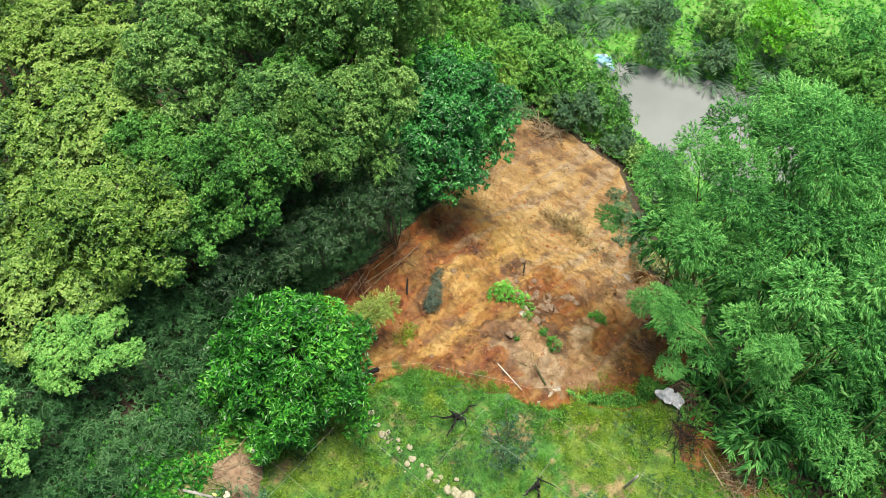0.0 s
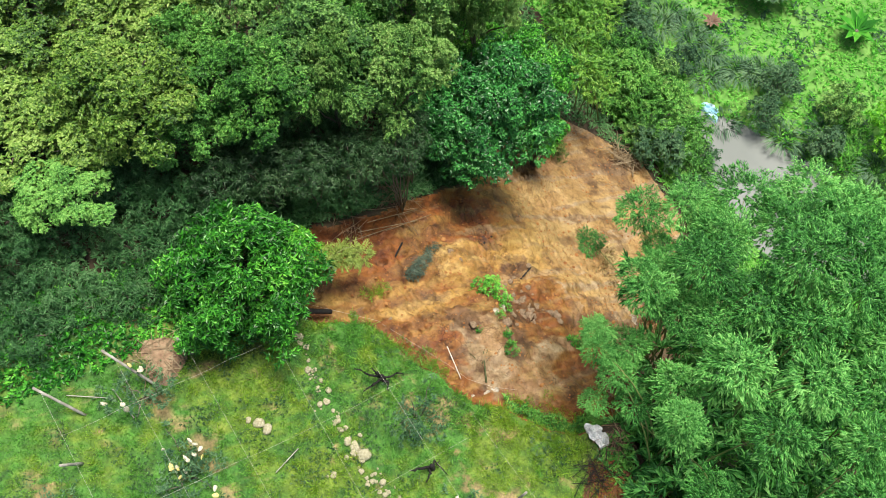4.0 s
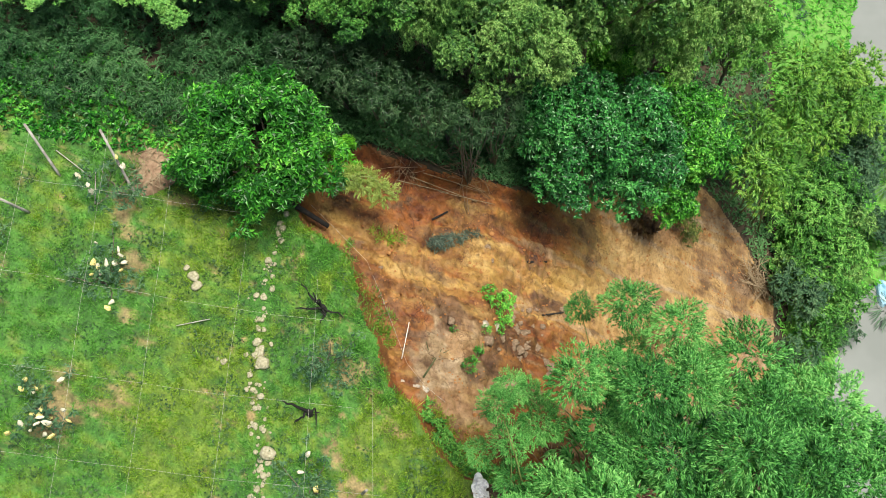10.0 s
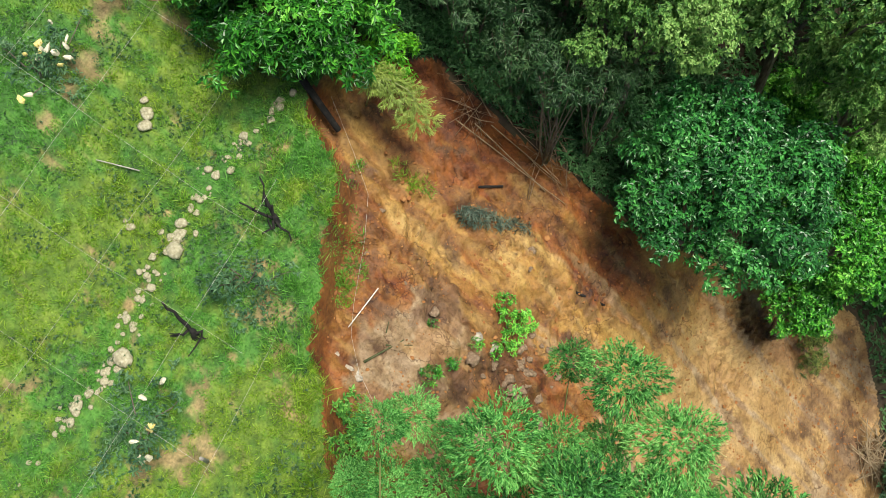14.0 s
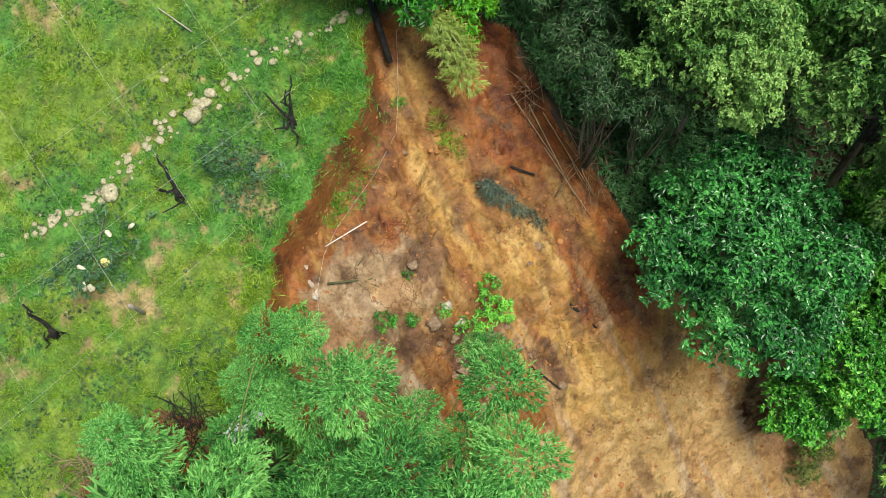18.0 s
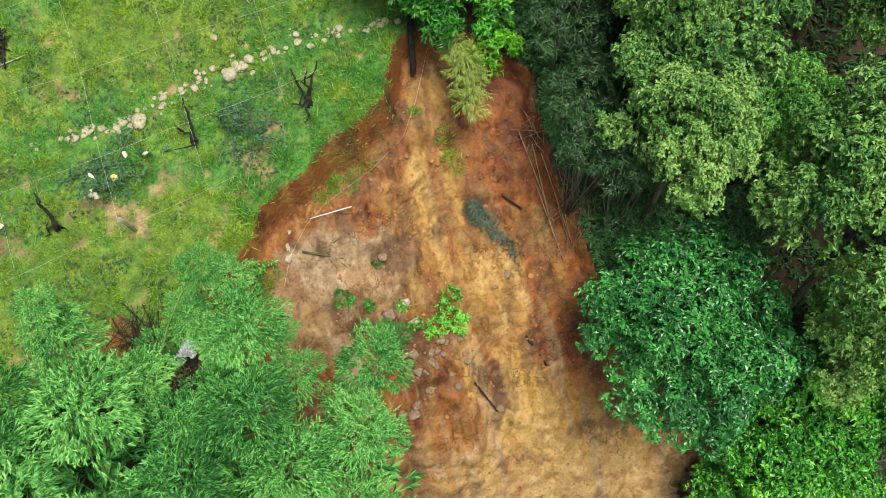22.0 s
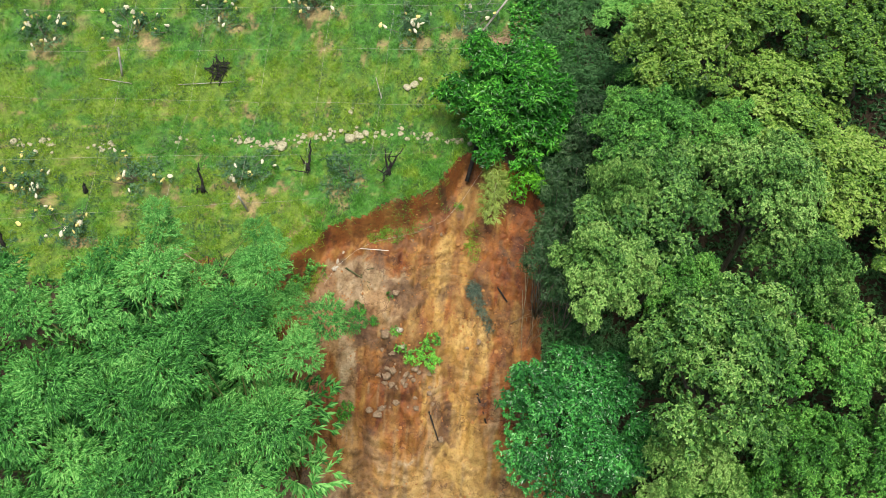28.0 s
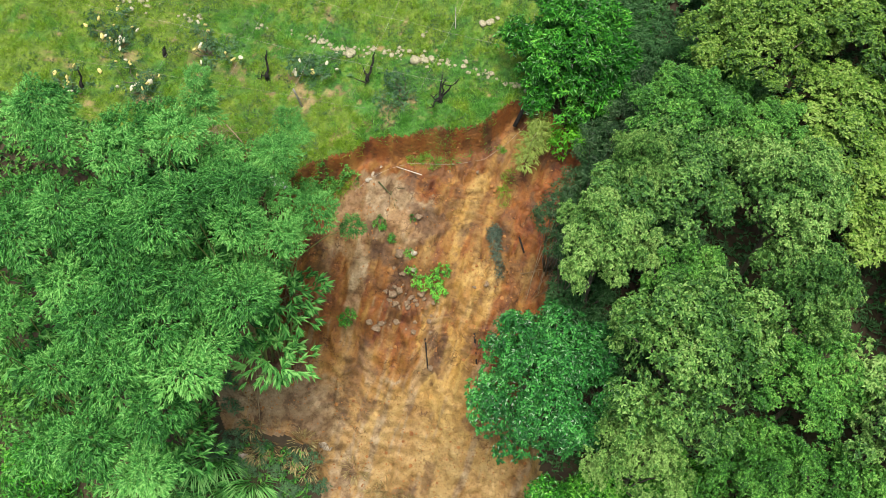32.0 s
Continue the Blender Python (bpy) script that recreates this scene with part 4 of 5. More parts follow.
def bamboo():
    rng = np.random.default_rng(51)
    edge = np.array([(-17, -9.4), (-12, -6.4), (-8.2, -4.7), (-6.4, -5.0), (-4.5, -5.3), (-2.9, -5.8), (-1.9, -7.5), (-0.4, -8.4), (0.3, -9.4), (0.1, -11.0), (0.1, -12.8), (-0.2, -14.2),
                     (-1.7, -16.2), (-2.5, -19.6), (-8, -20.4), (-17, -16)])
    feet = [(-3.6, -10.6), (-6.8, -10.2), (-7.4, -7.6), (-11.0, -8.6), (-9.6, -13.4), (-6.2, -14.6), (-13.6, -11.6), (-8.0, -17.4), (-12.0, -16.0)]
    held = {k: [] for k in range(len(feet))}
    fixed = [(0.0, -8.4, 2.3, 0.5), (-0.6, -9.6, 4.7, 0.8), (-1.2, -11.0, 4.8, 0.85), (-1.75, -13.2, 3.9, 1.2), (-3.0, -8.1, 5.0, 0.9), (-3.15, -6.3, 3.8, 0.55), (-3.7, -5.95, 4.0, 0.55), (-4.6, -5.6, 1.4, 0.5),
             (-3.3, -10.0, 5.4, 1.0), (-4.9, -12.6, 6.0, 1.2), (-6.5, -8.9, 5.2, 1.1), (-6.95, -6.5, 5.6, 0.5), (-7.0, -6.6, 4.7, 0.7), (-7.05, -6.75, 3.6, 0.8), (-8.7, -9.0, 4.6, 1.1), (-8.1, -10.5, 5.4, 1.1),
             (-5.8, -7.8, 3.0, 0.85), (-5.1, -10.9, 4.9, 1.1), (-4.4, -6.5, 2.4, 0.65), (-2.8, -11.2, 4.9, 0.95), (-2.6, -14.8, 2.8, 1.1), (-1.5, -9.9, 3.4, 0.55), (-2.3, -9.1, 4.0, 0.65), (-1.9, -12.0, 3.2, 0.8),
             (-4.0, -9.1, 3.8, 0.85), (-4.8, -9.5, 4.2, 0.85), (-3.5, -13.6, 4.2, 1.1), (-3.8, -7.3, 2.4, 0.75), (-5.4, -6.6, 1.6, 0.6), (-2.6, -7.0, 1.2, 0.5),
             (-2.6, -15.9, 2.9, 1.2), (-3.9, -15.2, 3.8, 1.2), (-5.1, -14.5, 4.8, 1.2), (-3.4, -17.2, 1.4, 1.15), (-4.9, -16.6, 2.6, 1.2), (-6.4, -13.4, 5.2, 1.15), (-6.4, -15.6, 3.4, 1.2), (-6.6, -11.6, 5.2, 1.1)]
    spots = list(fixed)
    for _ in range(4000):
        x, y = rng.uniform(-16, 0), rng.uniform(-20, -5)
        if x > -5.2 and y > -14.2 or inside(edge, np.array([x]), np.array([y]))[0] < 0.6 or min(math.hypot(x - s[0], y - s[1]) for s in spots) < 1.75:
            continue
        top = float(np.interp(y, [-20, -18, -16, -13, -9, -7.6, -6.4, -5], [-2.5, 1.0, 3.0, 4.4, 4.6, 2.6, 0.4, -0.4])) + rng.normal() * 0.9 - 0.25 * max(0, -9 - x)
        spots.append((x, y, top, rng.uniform(0.95, 1.35)))
    # the shaded lower tier
    low = []
    for _ in range(900):
        x, y = rng.uniform(-16, 0), rng.uniform(-20, -5)
        if inside(edge, np.array([x]), np.array([y]))[0] < 1.7 or min([9] + [math.hypot(x - s[0], y - s[1]) for s in low]) < 1.75:
            continue
        low.append((x, y, float(np.interp(y, [-20, -18, -16, -13, -9, -7, -5], [-6.0, -4.6, -3.0, -1.8, -0.8, -2.0, -2.4])) + rng.normal() * 0.4 - 0.25 * max(0, -9 - x), rng.uniform(1.42, 1.6)))
    spots += low
    for s in spots:
        k = min(range(len(feet)), key=lambda i: math.hypot(feet[i][0] - s[0], feet[i][1] - s[1]))
        held[k].append(s)
    for k, tips in held.items():
        x, y = feet[k]
        if tips:
            bamboo_clump("bamboo_clump", rng, (x, y, ground_z(x, y)), tips, "clump of arching bamboo with drooping pale green plumes")
    # the yellow-green thicket at the foot of the wood
    for x, y, tips in ((12.6, -19.0, [(11.6, -17.6, -9.5, 1.2), (12.8, -18.4, -9.8, 1.2), (12.2, -19.4, -11.0, 1.1), (13.8, -17.6, -9.0, 1.2), (14.4, -19.4, -10.4, 1.2), (11.4, -18.8, -11.6, 0.9)]),
                       (16.4, -21.0, [(15.6, -20.6, -11.2, 1.3), (16.8, -20.2, -10.6, 1.3), (17.4, -21.8, -12.0, 1.2), (16.0, -22.4, -13.0, 1.2), (18.6, -20.6, -10.8, 1.3), (19.4, -22.4, -12.4, 1.3)]),
                       (19.2, -24.4, [(17.8, -23.8, -13.4, 1.2), (18.9, -24.8, -13.8, 1.3), (19.8, -23.6, -12.8, 1.3), (20.8, -25.0, -13.6, 1.2), (18.2, -25.6, -15.0, 1.0)])):
        bamboo_clump("bamboo_clump", rng, (x, y, ground_z(x, y)), tips, "feathery yellow-green bamboo above the pond", 1)


bamboo()


# ---- on the terrace ----
def put(ob, x, y, up=0.0, turn=0.0, size=1.0):
    ob.location, ob.rotation_euler, ob.scale = (x, y, ground_z(x, y) + up), (0, 0, turn), (size, size, size)
    return ob


def stones():
    rng = np.random.default_rng(61)
    meshes = [blob_stone(rng, 1.0, rng.uniform(0.55, 0.8), 0.22) for _ in range(7)]
    for me in meshes:
        me.materials.append(STONE)

    def lay(x, y, size, label="weathered pale field stone in the edging row on the grass"):
        ob = tagged(new("field_stone", meshes[int(rng.integers(len(meshes)))]), label, "stone", "stones of the edging row")
        put(ob, x, y, size * 0.16, rng.uniform(0, 6.28), size)
    for x, y, size in ((-4.9, 1.2, 0.46), (-1.98, 1.78, 0.46), (-1.55, 1.92, 0.32), (-1.3, 2.05, 0.3), (0.55, 4.35, 0.34), (0.25, 4.2, 0.36), (0.8, 4.6, 0.22), (-2.1, 3.0, 0.24), (-2.05, 3.2, 0.16), (2.75, 1.75, 0.26), (2.3, 1.72, 0.3)):
        lay(x, y, size)
    for x in np.arange(3.3, -7.2, -0.34):
        x, y = x + rng.normal() * 0.12, float(np.interp(x, [-7, -5, -3, 0, 2.0, 3.3], [1.3, 1.3, 1.75, 1.95, 1.75, 1.85])) + rng.normal() * 0.12
        if rng.random() < 0.5:
            lay(x, y, rng.uniform(0.12, 0.24))
    for cx, n in ((2.6, 4), (1.6, 6), (1.0, 4), (0.2, 3), (-0.5, 7), (-1.6, 9), (-2.6, 6), (-3.2, 9), (-4.1, 9), (-5.4, 12), (-6.7, 8), (-8.0, 3), (-9.6, 3), (-12.9, 7), (-15.6, 8), (-16.8, 8)):
        for _ in range(int(n * 1.6)):
            x = cx + rng.normal() * 0.28
            y = float(np.interp(x, [-17, -13, -7, -5, -3, 0, 2.7], [0.85, 0.87, 1.55, 1.35, 1.95, 2.1, 1.75])) + rng.normal() * 0.16
            lay(x, y, float(np.clip(rng.lognormal(-2.0, 0.45), 0.07, 0.32)))


stones()


def charred_tree(x, y, limbs, label):
    """A burnt fruit tree: flared foot and a few bare broken limbs."""
    rng = np.random.default_rng(int(abs(x * 100)) + 7)
    thing = tagged(new("charred_tree"), label, "dead tree", "charred fruit trees on the terrace")
    put(thing, x, y)
    part("stump", mesh_from("stump", *tube([(0, 0, -0.2), (0, 0, 0.05), (0.02, 0, 0.25), (0.02, 0.02, 0.4)], [0.15, 0.11, 0.085, 0.07], 8), CHAR, True), thing)
    for ax, ay, az, w in limbs:
        line = limb_line(rng, (0.01, 0.01, 0.25), (ax, ay, az), 0.06, 6)
        limb = part("limb", mesh_from("limb", *tube(line, np.linspace(w * 0.7, w * 0.28, 6), 7), CHAR, True), thing)
        if w > 0.05:
            a = line[3]
            part("twig", mesh_from("twig", *tube(limb_line(rng, a, (a[0] + rng.normal() * 0.18, a[1] + rng.normal() * 0.18, a[2] + 0.22), 0.02, 3), [0.03, 0.02, 0.012], 5), CHAR, True), limb)


charred_tree(0, -0.05, [(0.55, 0.75, 0.95, 0.075), (-0.25, 0.85, 0.75, 0.07), (-0.3, -0.7, 0.25, 0.06), (0.15, 0.25, 1.3, 0.07), (-0.5, 0.05, 0.2, 0.06)], "burnt black fruit tree with five spreading bare limbs")
charred_tree(-3.5, 0.0, [(0.1, 0.75, 1.15, 0.09), (-0.35, 0.45, 0.2, 0.07), (0.1, -0.35, 0.15, 0.06)], "burnt black fruit tree with one leaning limb")
charred_tree(-7.9, -1.2, [(-0.1, 0.55, 1.3, 0.09), (-0.35, -0.2, 0.1, 0.07), (0.3, -0.25, 0.15, 0.06)], "burnt black fruit tree broken to a single limb")
charred_tree(-13.2, -1.4, [(0.05, 0.1, 0.55, 0.08), (0.2, -0.2, 0.12, 0.05)], "short charred stump in the grass")
charred_tree(-16.3, -4.0, [(0.05, 0.25, 1.2, 0.08), (0.3, -0.2, 0.2, 0.05)], "burnt black trunk standing among bushes")


def bag_mesh(rng, material):
    bm = bmesh.new()
    bmesh.ops.create_icosphere(bm, subdivisions=1, radius=0.5)
    for v in bm.verts:
        k = 1.0 - 0.55 * max(0, v.co.z) * 1.6
        v.co = Vector((v.co.x * 0.9 * k, v.co.y * 0.55 * k, v.co.z * 1.25)) * (1 + 0.18 * rng.normal())
    me = bpy.data.meshes.new("paper_bag")
    bm.to_mesh(me)
    bm.free()
    me.materials.append(material)
    return me


def fruit_bushes():
    rng = np.random.default_rng(71)
    bags = [bag_mesh(rng, m) for m in (BAG_YELLOW, BAG_CREAM, BAG_CREAM, BAG_YELLOW)]
    counts = [18, 17, 14, 26, 14, 6, 15, 10, 6, 14, 8, 0, 20, 10]
    for (x, y), many in zip(BUSHES, counts):
        radius = 0.95 + 0.018 * many
        blobs = [(rng.normal() * radius * 0.55, rng.normal() * radius * 0.5, rng.uniform(0.25, 0.95), rng.uniform(0.16, 0.3)) for _ in range(16)]
        label = "low grey-green fruit bush hung with yellow and cream paper bags" if many else "low grey-green fruit bush without bags"
        bush = leafy_thing("fruit_bush", label, "bush", rng, (x, y, ground_z(x, y)), blobs, LEAF_SAGE, 0.15, 0.05, 9, 0.25, 8, BARK, 0.025, "bagged fruit bushes on the terrace")
        for _ in range(many):
            a = blobs[int(rng.integers(len(blobs)))]
            bag = part("paper_bag", bags[int(rng.integers(4))], bush)
            s = rng.uniform(0.16, 0.28)
            bag.location = (a[0] + rng.normal() * 0.2, a[1] + rng.normal() * 0.2, a[2] + a[3] * rng.uniform(0.3, 0.9))
            bag.rotation_euler, bag.scale = (rng.normal() * 0.6, rng.normal() * 0.6, rng.uniform(0, 6.28)), (s, s, s)


fruit_bushes()


def pole(name, label, category, a, b, width, material, group="", rise=(0, 0), taper=0.8):
    """A straight rod between two spots on the ground, lifted by rise at its ends."""
    pa, pb = (*a, ground_z(*a) + rise[0]), (*b, ground_z(*b) + rise[1])
    line = [tuple(Vector(pa).lerp(Vector(pb), t)) for t in (0, 0.33, 0.66, 1)]
    return tagged(new(name, mesh_from(name, *tube(line, np.linspace(width, width * taper, 4), 7), material, True)), label, category, group)


def trellis():
    rng = np.random.default_rng(81)
    group = "trellis posts on the terrace"
    for a, b in (((3.1, 8.9), (4.1, 9.7)), ((2.9, 6.5), (4.4, 7.5)), ((-13.0, 4.4), (-12.8, 4.7)), ((-8.0, 9.0), (-7.8, 9.4)), ((1.8, 9.6), (1.5, 9.9)), ((-5.8, -1.9), (-5.9, -2.2)), ((3.7, 5.2), (3.8, 5.3))):
        pole("trellis_post", "leaning grey wooden trellis post with wires at its head", "post", a, b, 0.055, POST, group, (-0.2, 1.5))
    for a, b in (((-0.8, 3.6), (-1.2, 4.6)), ((-7.6, 4.2), (-10.2, 4.0)), ((4.0, 9.2), (3.3, 8.0)), ((2.4, 7.7), (3.6, 7.9)), ((-12.4, 4.0), (-14.0, 4.2))):
        pole("loose_stake", "weathered grey stake lying in the grass", "stake", a, b, 0.02, POST, "stakes in the grass", (0.12, 0.14))
    lines = [((3.9, 9.6), (-18, 9.2)), ((4.3, 7.3), (-18, 6.6)), ((3.8, 5.2), (-18, 4.6)), ((2.6, 2.6), (-18, 2.4)), ((0.6, 0.1), (-18, -0.9)), ((-2.6, -2.0), (-17, -3.6)),
             ((2.4, 9.6), (2.6, 2.4)), ((-0.6, 11.5), (-0.7, -0.6)), ((-3.5, 11.5), (-3.4, -1.6)), ((-6.0, 11.5), (-6.0, -2.6)), ((-9.2, 11.5), (-9.0, -2.6)), ((-12.6, 11.5), (-12.4, -3.6))]
    for a, b in lines:
        za, zb = ground_z(*a) + 1.35, ground_z(*b) + 1.35
        pts = []
        for t in np.linspace(0, 1, 13):
            x, y = a[0] + (b[0] - a[0]) * t, a[1] + (b[1] - a[1]) * t
            pts.append((x, y, ground_z(x, y) + 1.3 - 0.12 * math.sin(math.pi * t * 4) ** 2))
        tagged(new("trellis_wire", mesh_from("trellis_wire", *tube(pts, [0.0026] * 13, 4), CORD)), "thin pale trellis wire strung over the orchard", "wire", "trellis wires over the terrace")


trellis()


def stick_heap(name, label, category, x, y, radius, count, material, rng, high=0.5, width=0.018, group=""):
    """A tangle of thin sticks, each a part."""
    thing = tagged(new(name), label, category, group)
    z = ground_z(x, y)
    thing.location = (x, y, z)
    for _ in range(count):
        a, t = rng.uniform(0, 6.28), rng.uniform(0, 6.28)
        r = radius * math.sqrt(rng.random()) * 0.6
        mx, my = r * math.cos(a), r * math.sin(a)
        half = radius * rng.uniform(0.3, 0.8)
        ends = [(mx + s * half * math.cos(t), my + s * half * math.sin(t)) for s in (-1, 1)]
        lift = rng.random() * high
        pa, pb = [(ex, ey, ground_z(x + ex, y + ey) - z + 0.03 + lift * rng.uniform(0.3, 1.0)) for ex, ey in ends]
        part("stick", mesh_from("stick", *tube(limb_line(rng, pa, pb, 0.04, 4), np.linspace(width * rng.uniform(0.6, 1.4), width * 0.4, 4), 5), material, True), thing)
    return thing


def terrace_oddments():
    rng = np.random.default_rng(91)
    stick_heap("burnt_heap", "charred heap of prunings on the grass", "heap", -8.4, 4.7, 0.65, 34, CHAR, rng, 0.45, 0.03)
    stick_heap("brush_pile", "dark tangle of cut brush at the terrace's edge", "brush pile", -6.3, -5.0, 1.0, 60, CHAR, rng, 0.5, 0.012, "brush piles along the edge")
    stick_heap("brush_pile", "grey-brown pile of dead bamboo at the terrace's edge", "brush pile", -9.0, -4.8, 1.4, 70, DRY, rng, 0.6, 0.012, "brush piles along the edge")
    pole("pale_stake", "pale dry stake lying across the brush", "stake", (-8.4, -4.1), (-7.2, -4.7), 0.035, DRY, "", (0.7, 0.6))
    mound = tagged(new("straw_mound"), "low brown mound of old straw at the wood's edge", "mound")
    put(mound, 3.95, 6.2)
    part("mound", mesh_from("mound", *_mound(rng, 0.95, 0.75, 0.28), STRAW, True), mound)
    part("thatch", mesh_from("thatch", *join([tube(limb_line(rng, (rng.normal() * 0.4, rng.normal() * 0.35, 0.22), (rng.normal() * 0.6, rng.normal() * 0.5, 0.26), 0.02, 3), [0.012] * 3, 4) for _ in range(70)]), DRY), mound)
    sack = tagged(new("crumpled_sheet"), "crumpled grey-white plastic sheet thrown on brush at the slip's corner", "plastic sheet")
    put(sack, -5.3, -5.75, 0.12)
    part("sheet", mesh_from("crumpled_sheet", *crumpled(17, 0.42, 0.34, 0.42), SHEET), sack)
    stick_heap("brush_pile", "brown dead twigs heaped round a plastic sheet", "brush pile", -5.6, -6.2, 0.9, 44, STRAW, rng, 0.55, 0.014, "brush piles along the edge")


def crumpled(seed, a, b, h, n=26):
    """A crumpled sheet lying as a low heap of sharp folds."""
    verts, faces = [], []
    for j in range(n):
        for i in range(n):
            u, v = i / (n - 1) * 2 - 1, j / (n - 1) * 2 - 1
            far, turn = max(abs(u), abs(v)), math.atan2(v, u)
            far *= 1 + 0.25 * math.sin(2 * turn + 1) + 0.12 * math.sin(5 * turn)
            u, v = far * math.cos(turn), far * math.sin(turn)
            p = Vector((u * 2.3, v * 2.3, seed))
            fold = abs(noise.noise(p)) * 0.9 + abs(noise.noise(p * 2.3)) * 0.45 + abs(noise.noise(p * 4.7)) * 0.2
            edge = max(0.0, 1 - (u * u + v * v) * 0.8)
            sway = noise.noise_vector(p * 1.3) * 0.22
            verts.append((a * (u + sway.x), b * (v + sway.y), h * (edge ** 0.6 * 0.7 + fold * 0.55 - 0.25)))
    for j in range(n - 1):
        for i in range(n - 1):
            k = j * n + i
            faces.append((k, k + 1, k + n + 1, k + n))
    return verts, faces


def _mound(rng, a, b, h):
    verts, faces, n, rings = [(0, 0, h)], [], 20, 5
    for k in range(1, rings + 1):
        for i in range(n):
            t = 2 * math.pi * i / n
            w = k / rings * (1 + 0.15 * math.sin(3 * t) + 0.06 * rng.normal())
            verts.append((a * w * math.cos(t), b * w * math.sin(t), h * (1 - (k / rings) ** 2) - 0.15 * (k == rings) + 0.02 * rng.normal()))
    for i in range(n):
        faces.append((0, 1 + i, 1 + (i + 1) % n))
        for k in range(rings - 1):
            p, q = 1 + k * n, 1 + (k + 1) * n
            faces.append((p + i, q + i, q + (i + 1) % n, p + (i + 1) % n))
    return verts, faces


terrace_oddments()


# ---- on the slip ----
def slip_things():
    rng = np.random.default_rng(101)
    tagged(pole("white_pipe", "white plastic pipe jutting from the slip", "pipe", (-0.94, -2.7), (0.33, -2.85), 0.017, WHITE, "", (0.22, 0.38), 1.0), "white plastic pipe jutting from the clay")
    cord = [(4.0, 1.0), (3.2, -0.2), (2.5, -1.1), (1.3, -1.75), (-0.4, -2.55), (-1.1, -2.9), (-1.8, -3.6), (-2.4, -4.6)]
    pts = []
    for (ax, ay), (bx, by) in zip(cord, cord[1:]):
        za, zb = ground_z(ax, ay) + 0.22, ground_z(bx, by) + 0.22
        for t in (0, 0.25, 0.5, 0.75):
            x, y = ax + (bx - ax) * t, ay + (by - ay) * t
            pts.append((x, y, max(za + (zb - za) * t, ground_z(x, y) + 0.04)))
    tagged(new("slack_rope", mesh_from("slack_rope", *tube(pts, [0.0034] * len(pts), 5), CORD)), "slack pale rope fallen across the clay", "rope")
    for a, b, w in (((-1.45, -3.5), (-0.35, -4.05), 0.04), ((-0.75, -3.75), (-0.3, -4.3), 0.025), ((-0.5, -3.6), (-0.2, -3.5), 0.02)):
        pole("mossy_branch", "mossy half-buried branch on the wet clay", "branch", a, b, w, MOSS, "mossy branches", (0.03, 0.03), 0.4)
    pole("dark_trunk", "dark bare trunk leaning out under the round tree", "trunk", (3.65, 1.7), (3.3, 0.3), 0.11, CHAR, "", (0.4, 0.45))
    for a, b, w in (((6.0, -1.8), (6.4, -4.4), 0.025), ((6.3, -2.3), (6.2, -4.9), 0.025), ((7.0, -3.2), (8.5, -5.2), 0.02), ((6.5, -4.2), (8.2, -4.8), 0.018), ((6.4, -2.8), (6.7, -5.2), 0.022), ((6.1, -3.4), (6.3, -5.6), 0.02), ((7.2, -1.6), (6.2, -2.6), 0.018), ((6.9, -2.4), (5.7, -2.0), 0.016)):
        pole("fallen_bamboo", "dry bamboo pole fallen down the clay face", "bamboo pole", a, b, w * 0.75, DRY, "fallen bamboo poles", (0.3, 0.12))
    for a, b, w in (((4.5, -2.5), (5.5, -3.8), 0.045), ((4.6, -7.1), (5.1, -8.0), 0.05), ((2.6, -7.9), (3.1, -8.8), 0.04)):
        pole("rotten_branch", "dark rotten branch lying on the clay", "branch", a, b, w, CHAR, "rotten branches", (0.04, 0.04))
    # rocks
    meshes = [blob_stone(rng, 1.0, rng.uniform(0.5, 0.75), 0.45) for _ in range(6)]
    for me in meshes:
        me.materials.append(ROCK)
    for k in range(46):
        x, y = (1.35 + rng.normal() * 0.6, -7.0 + rng.normal() * 0.5) if k < 34 else (rng.uniform(0, 4.5), rng.uniform(-9.5, -1.5))
        s = float(np.clip(rng.lognormal(-1.75, 0.45), 0.08, 0.42))
        put(tagged(new("slip_rock", meshes[k % 6]), "angular brown rock lying loose on the clay", "rock", "loose rocks on the slip"), x, y, s * 0.1, rng.uniform(0, 6.28), s)
    white = blob_stone(rng, 1.0, 0.26, 0.5)
    white.materials.append(CHALK)
    for x, y, s in ((-1.85, -3.2, 0.5), (-1.65, -2.85, 0.35), (-1.9, -3.55, 0.32), (1.05, -5.5, 0.3), (1.2, -6.0, 0.26), (-0.5, -12.6, 0.6), (-3.9, -14.4, 0.45)):
        put(tagged(new("pale_rock", white), "pale rock bared by seeping water", "rock", "pale rocks on the slip"), x, y, -s * 0.05, rng.uniform(0, 6.28), s)
    # clods: far too many to count
    n = 9000
    x, y = rng.uniform(-5, 13, n), rng.uniform(-20, 1.3, n)
    ok = (inside(SLIP, x, y) > 0.25) & (fbm(x * 0.8, y * 0.8, 66, 3) > -0.12)
    x, y = x[ok], y[ok]
    z = land(x, y)
    ball = bmesh.new()
    bmesh.ops.create_icosphere(ball, subdivisions=1, radius=0.5)
    bv, bf = np.array([v.co for v in ball.verts]), np.array([[v.index for v in f.verts] for f in ball.faces])
    ball.free()
    s = np.clip(rng.lognormal(-3.0, 0.5, len(x)), 0.03, 0.2)
    v = (bv[None] * (1 + 0.22 * rng.normal(size=(len(x), len(bv), 1))) * np.array([1, 1, 0.7]) * s[:, None, None] + np.stack([x, y, z + s * 0.1], 1)[:, None]).reshape(-1, 3)
    f = (bf[None] + (np.arange(len(x)) * len(bv))[:, None, None]).reshape(-1, 3)
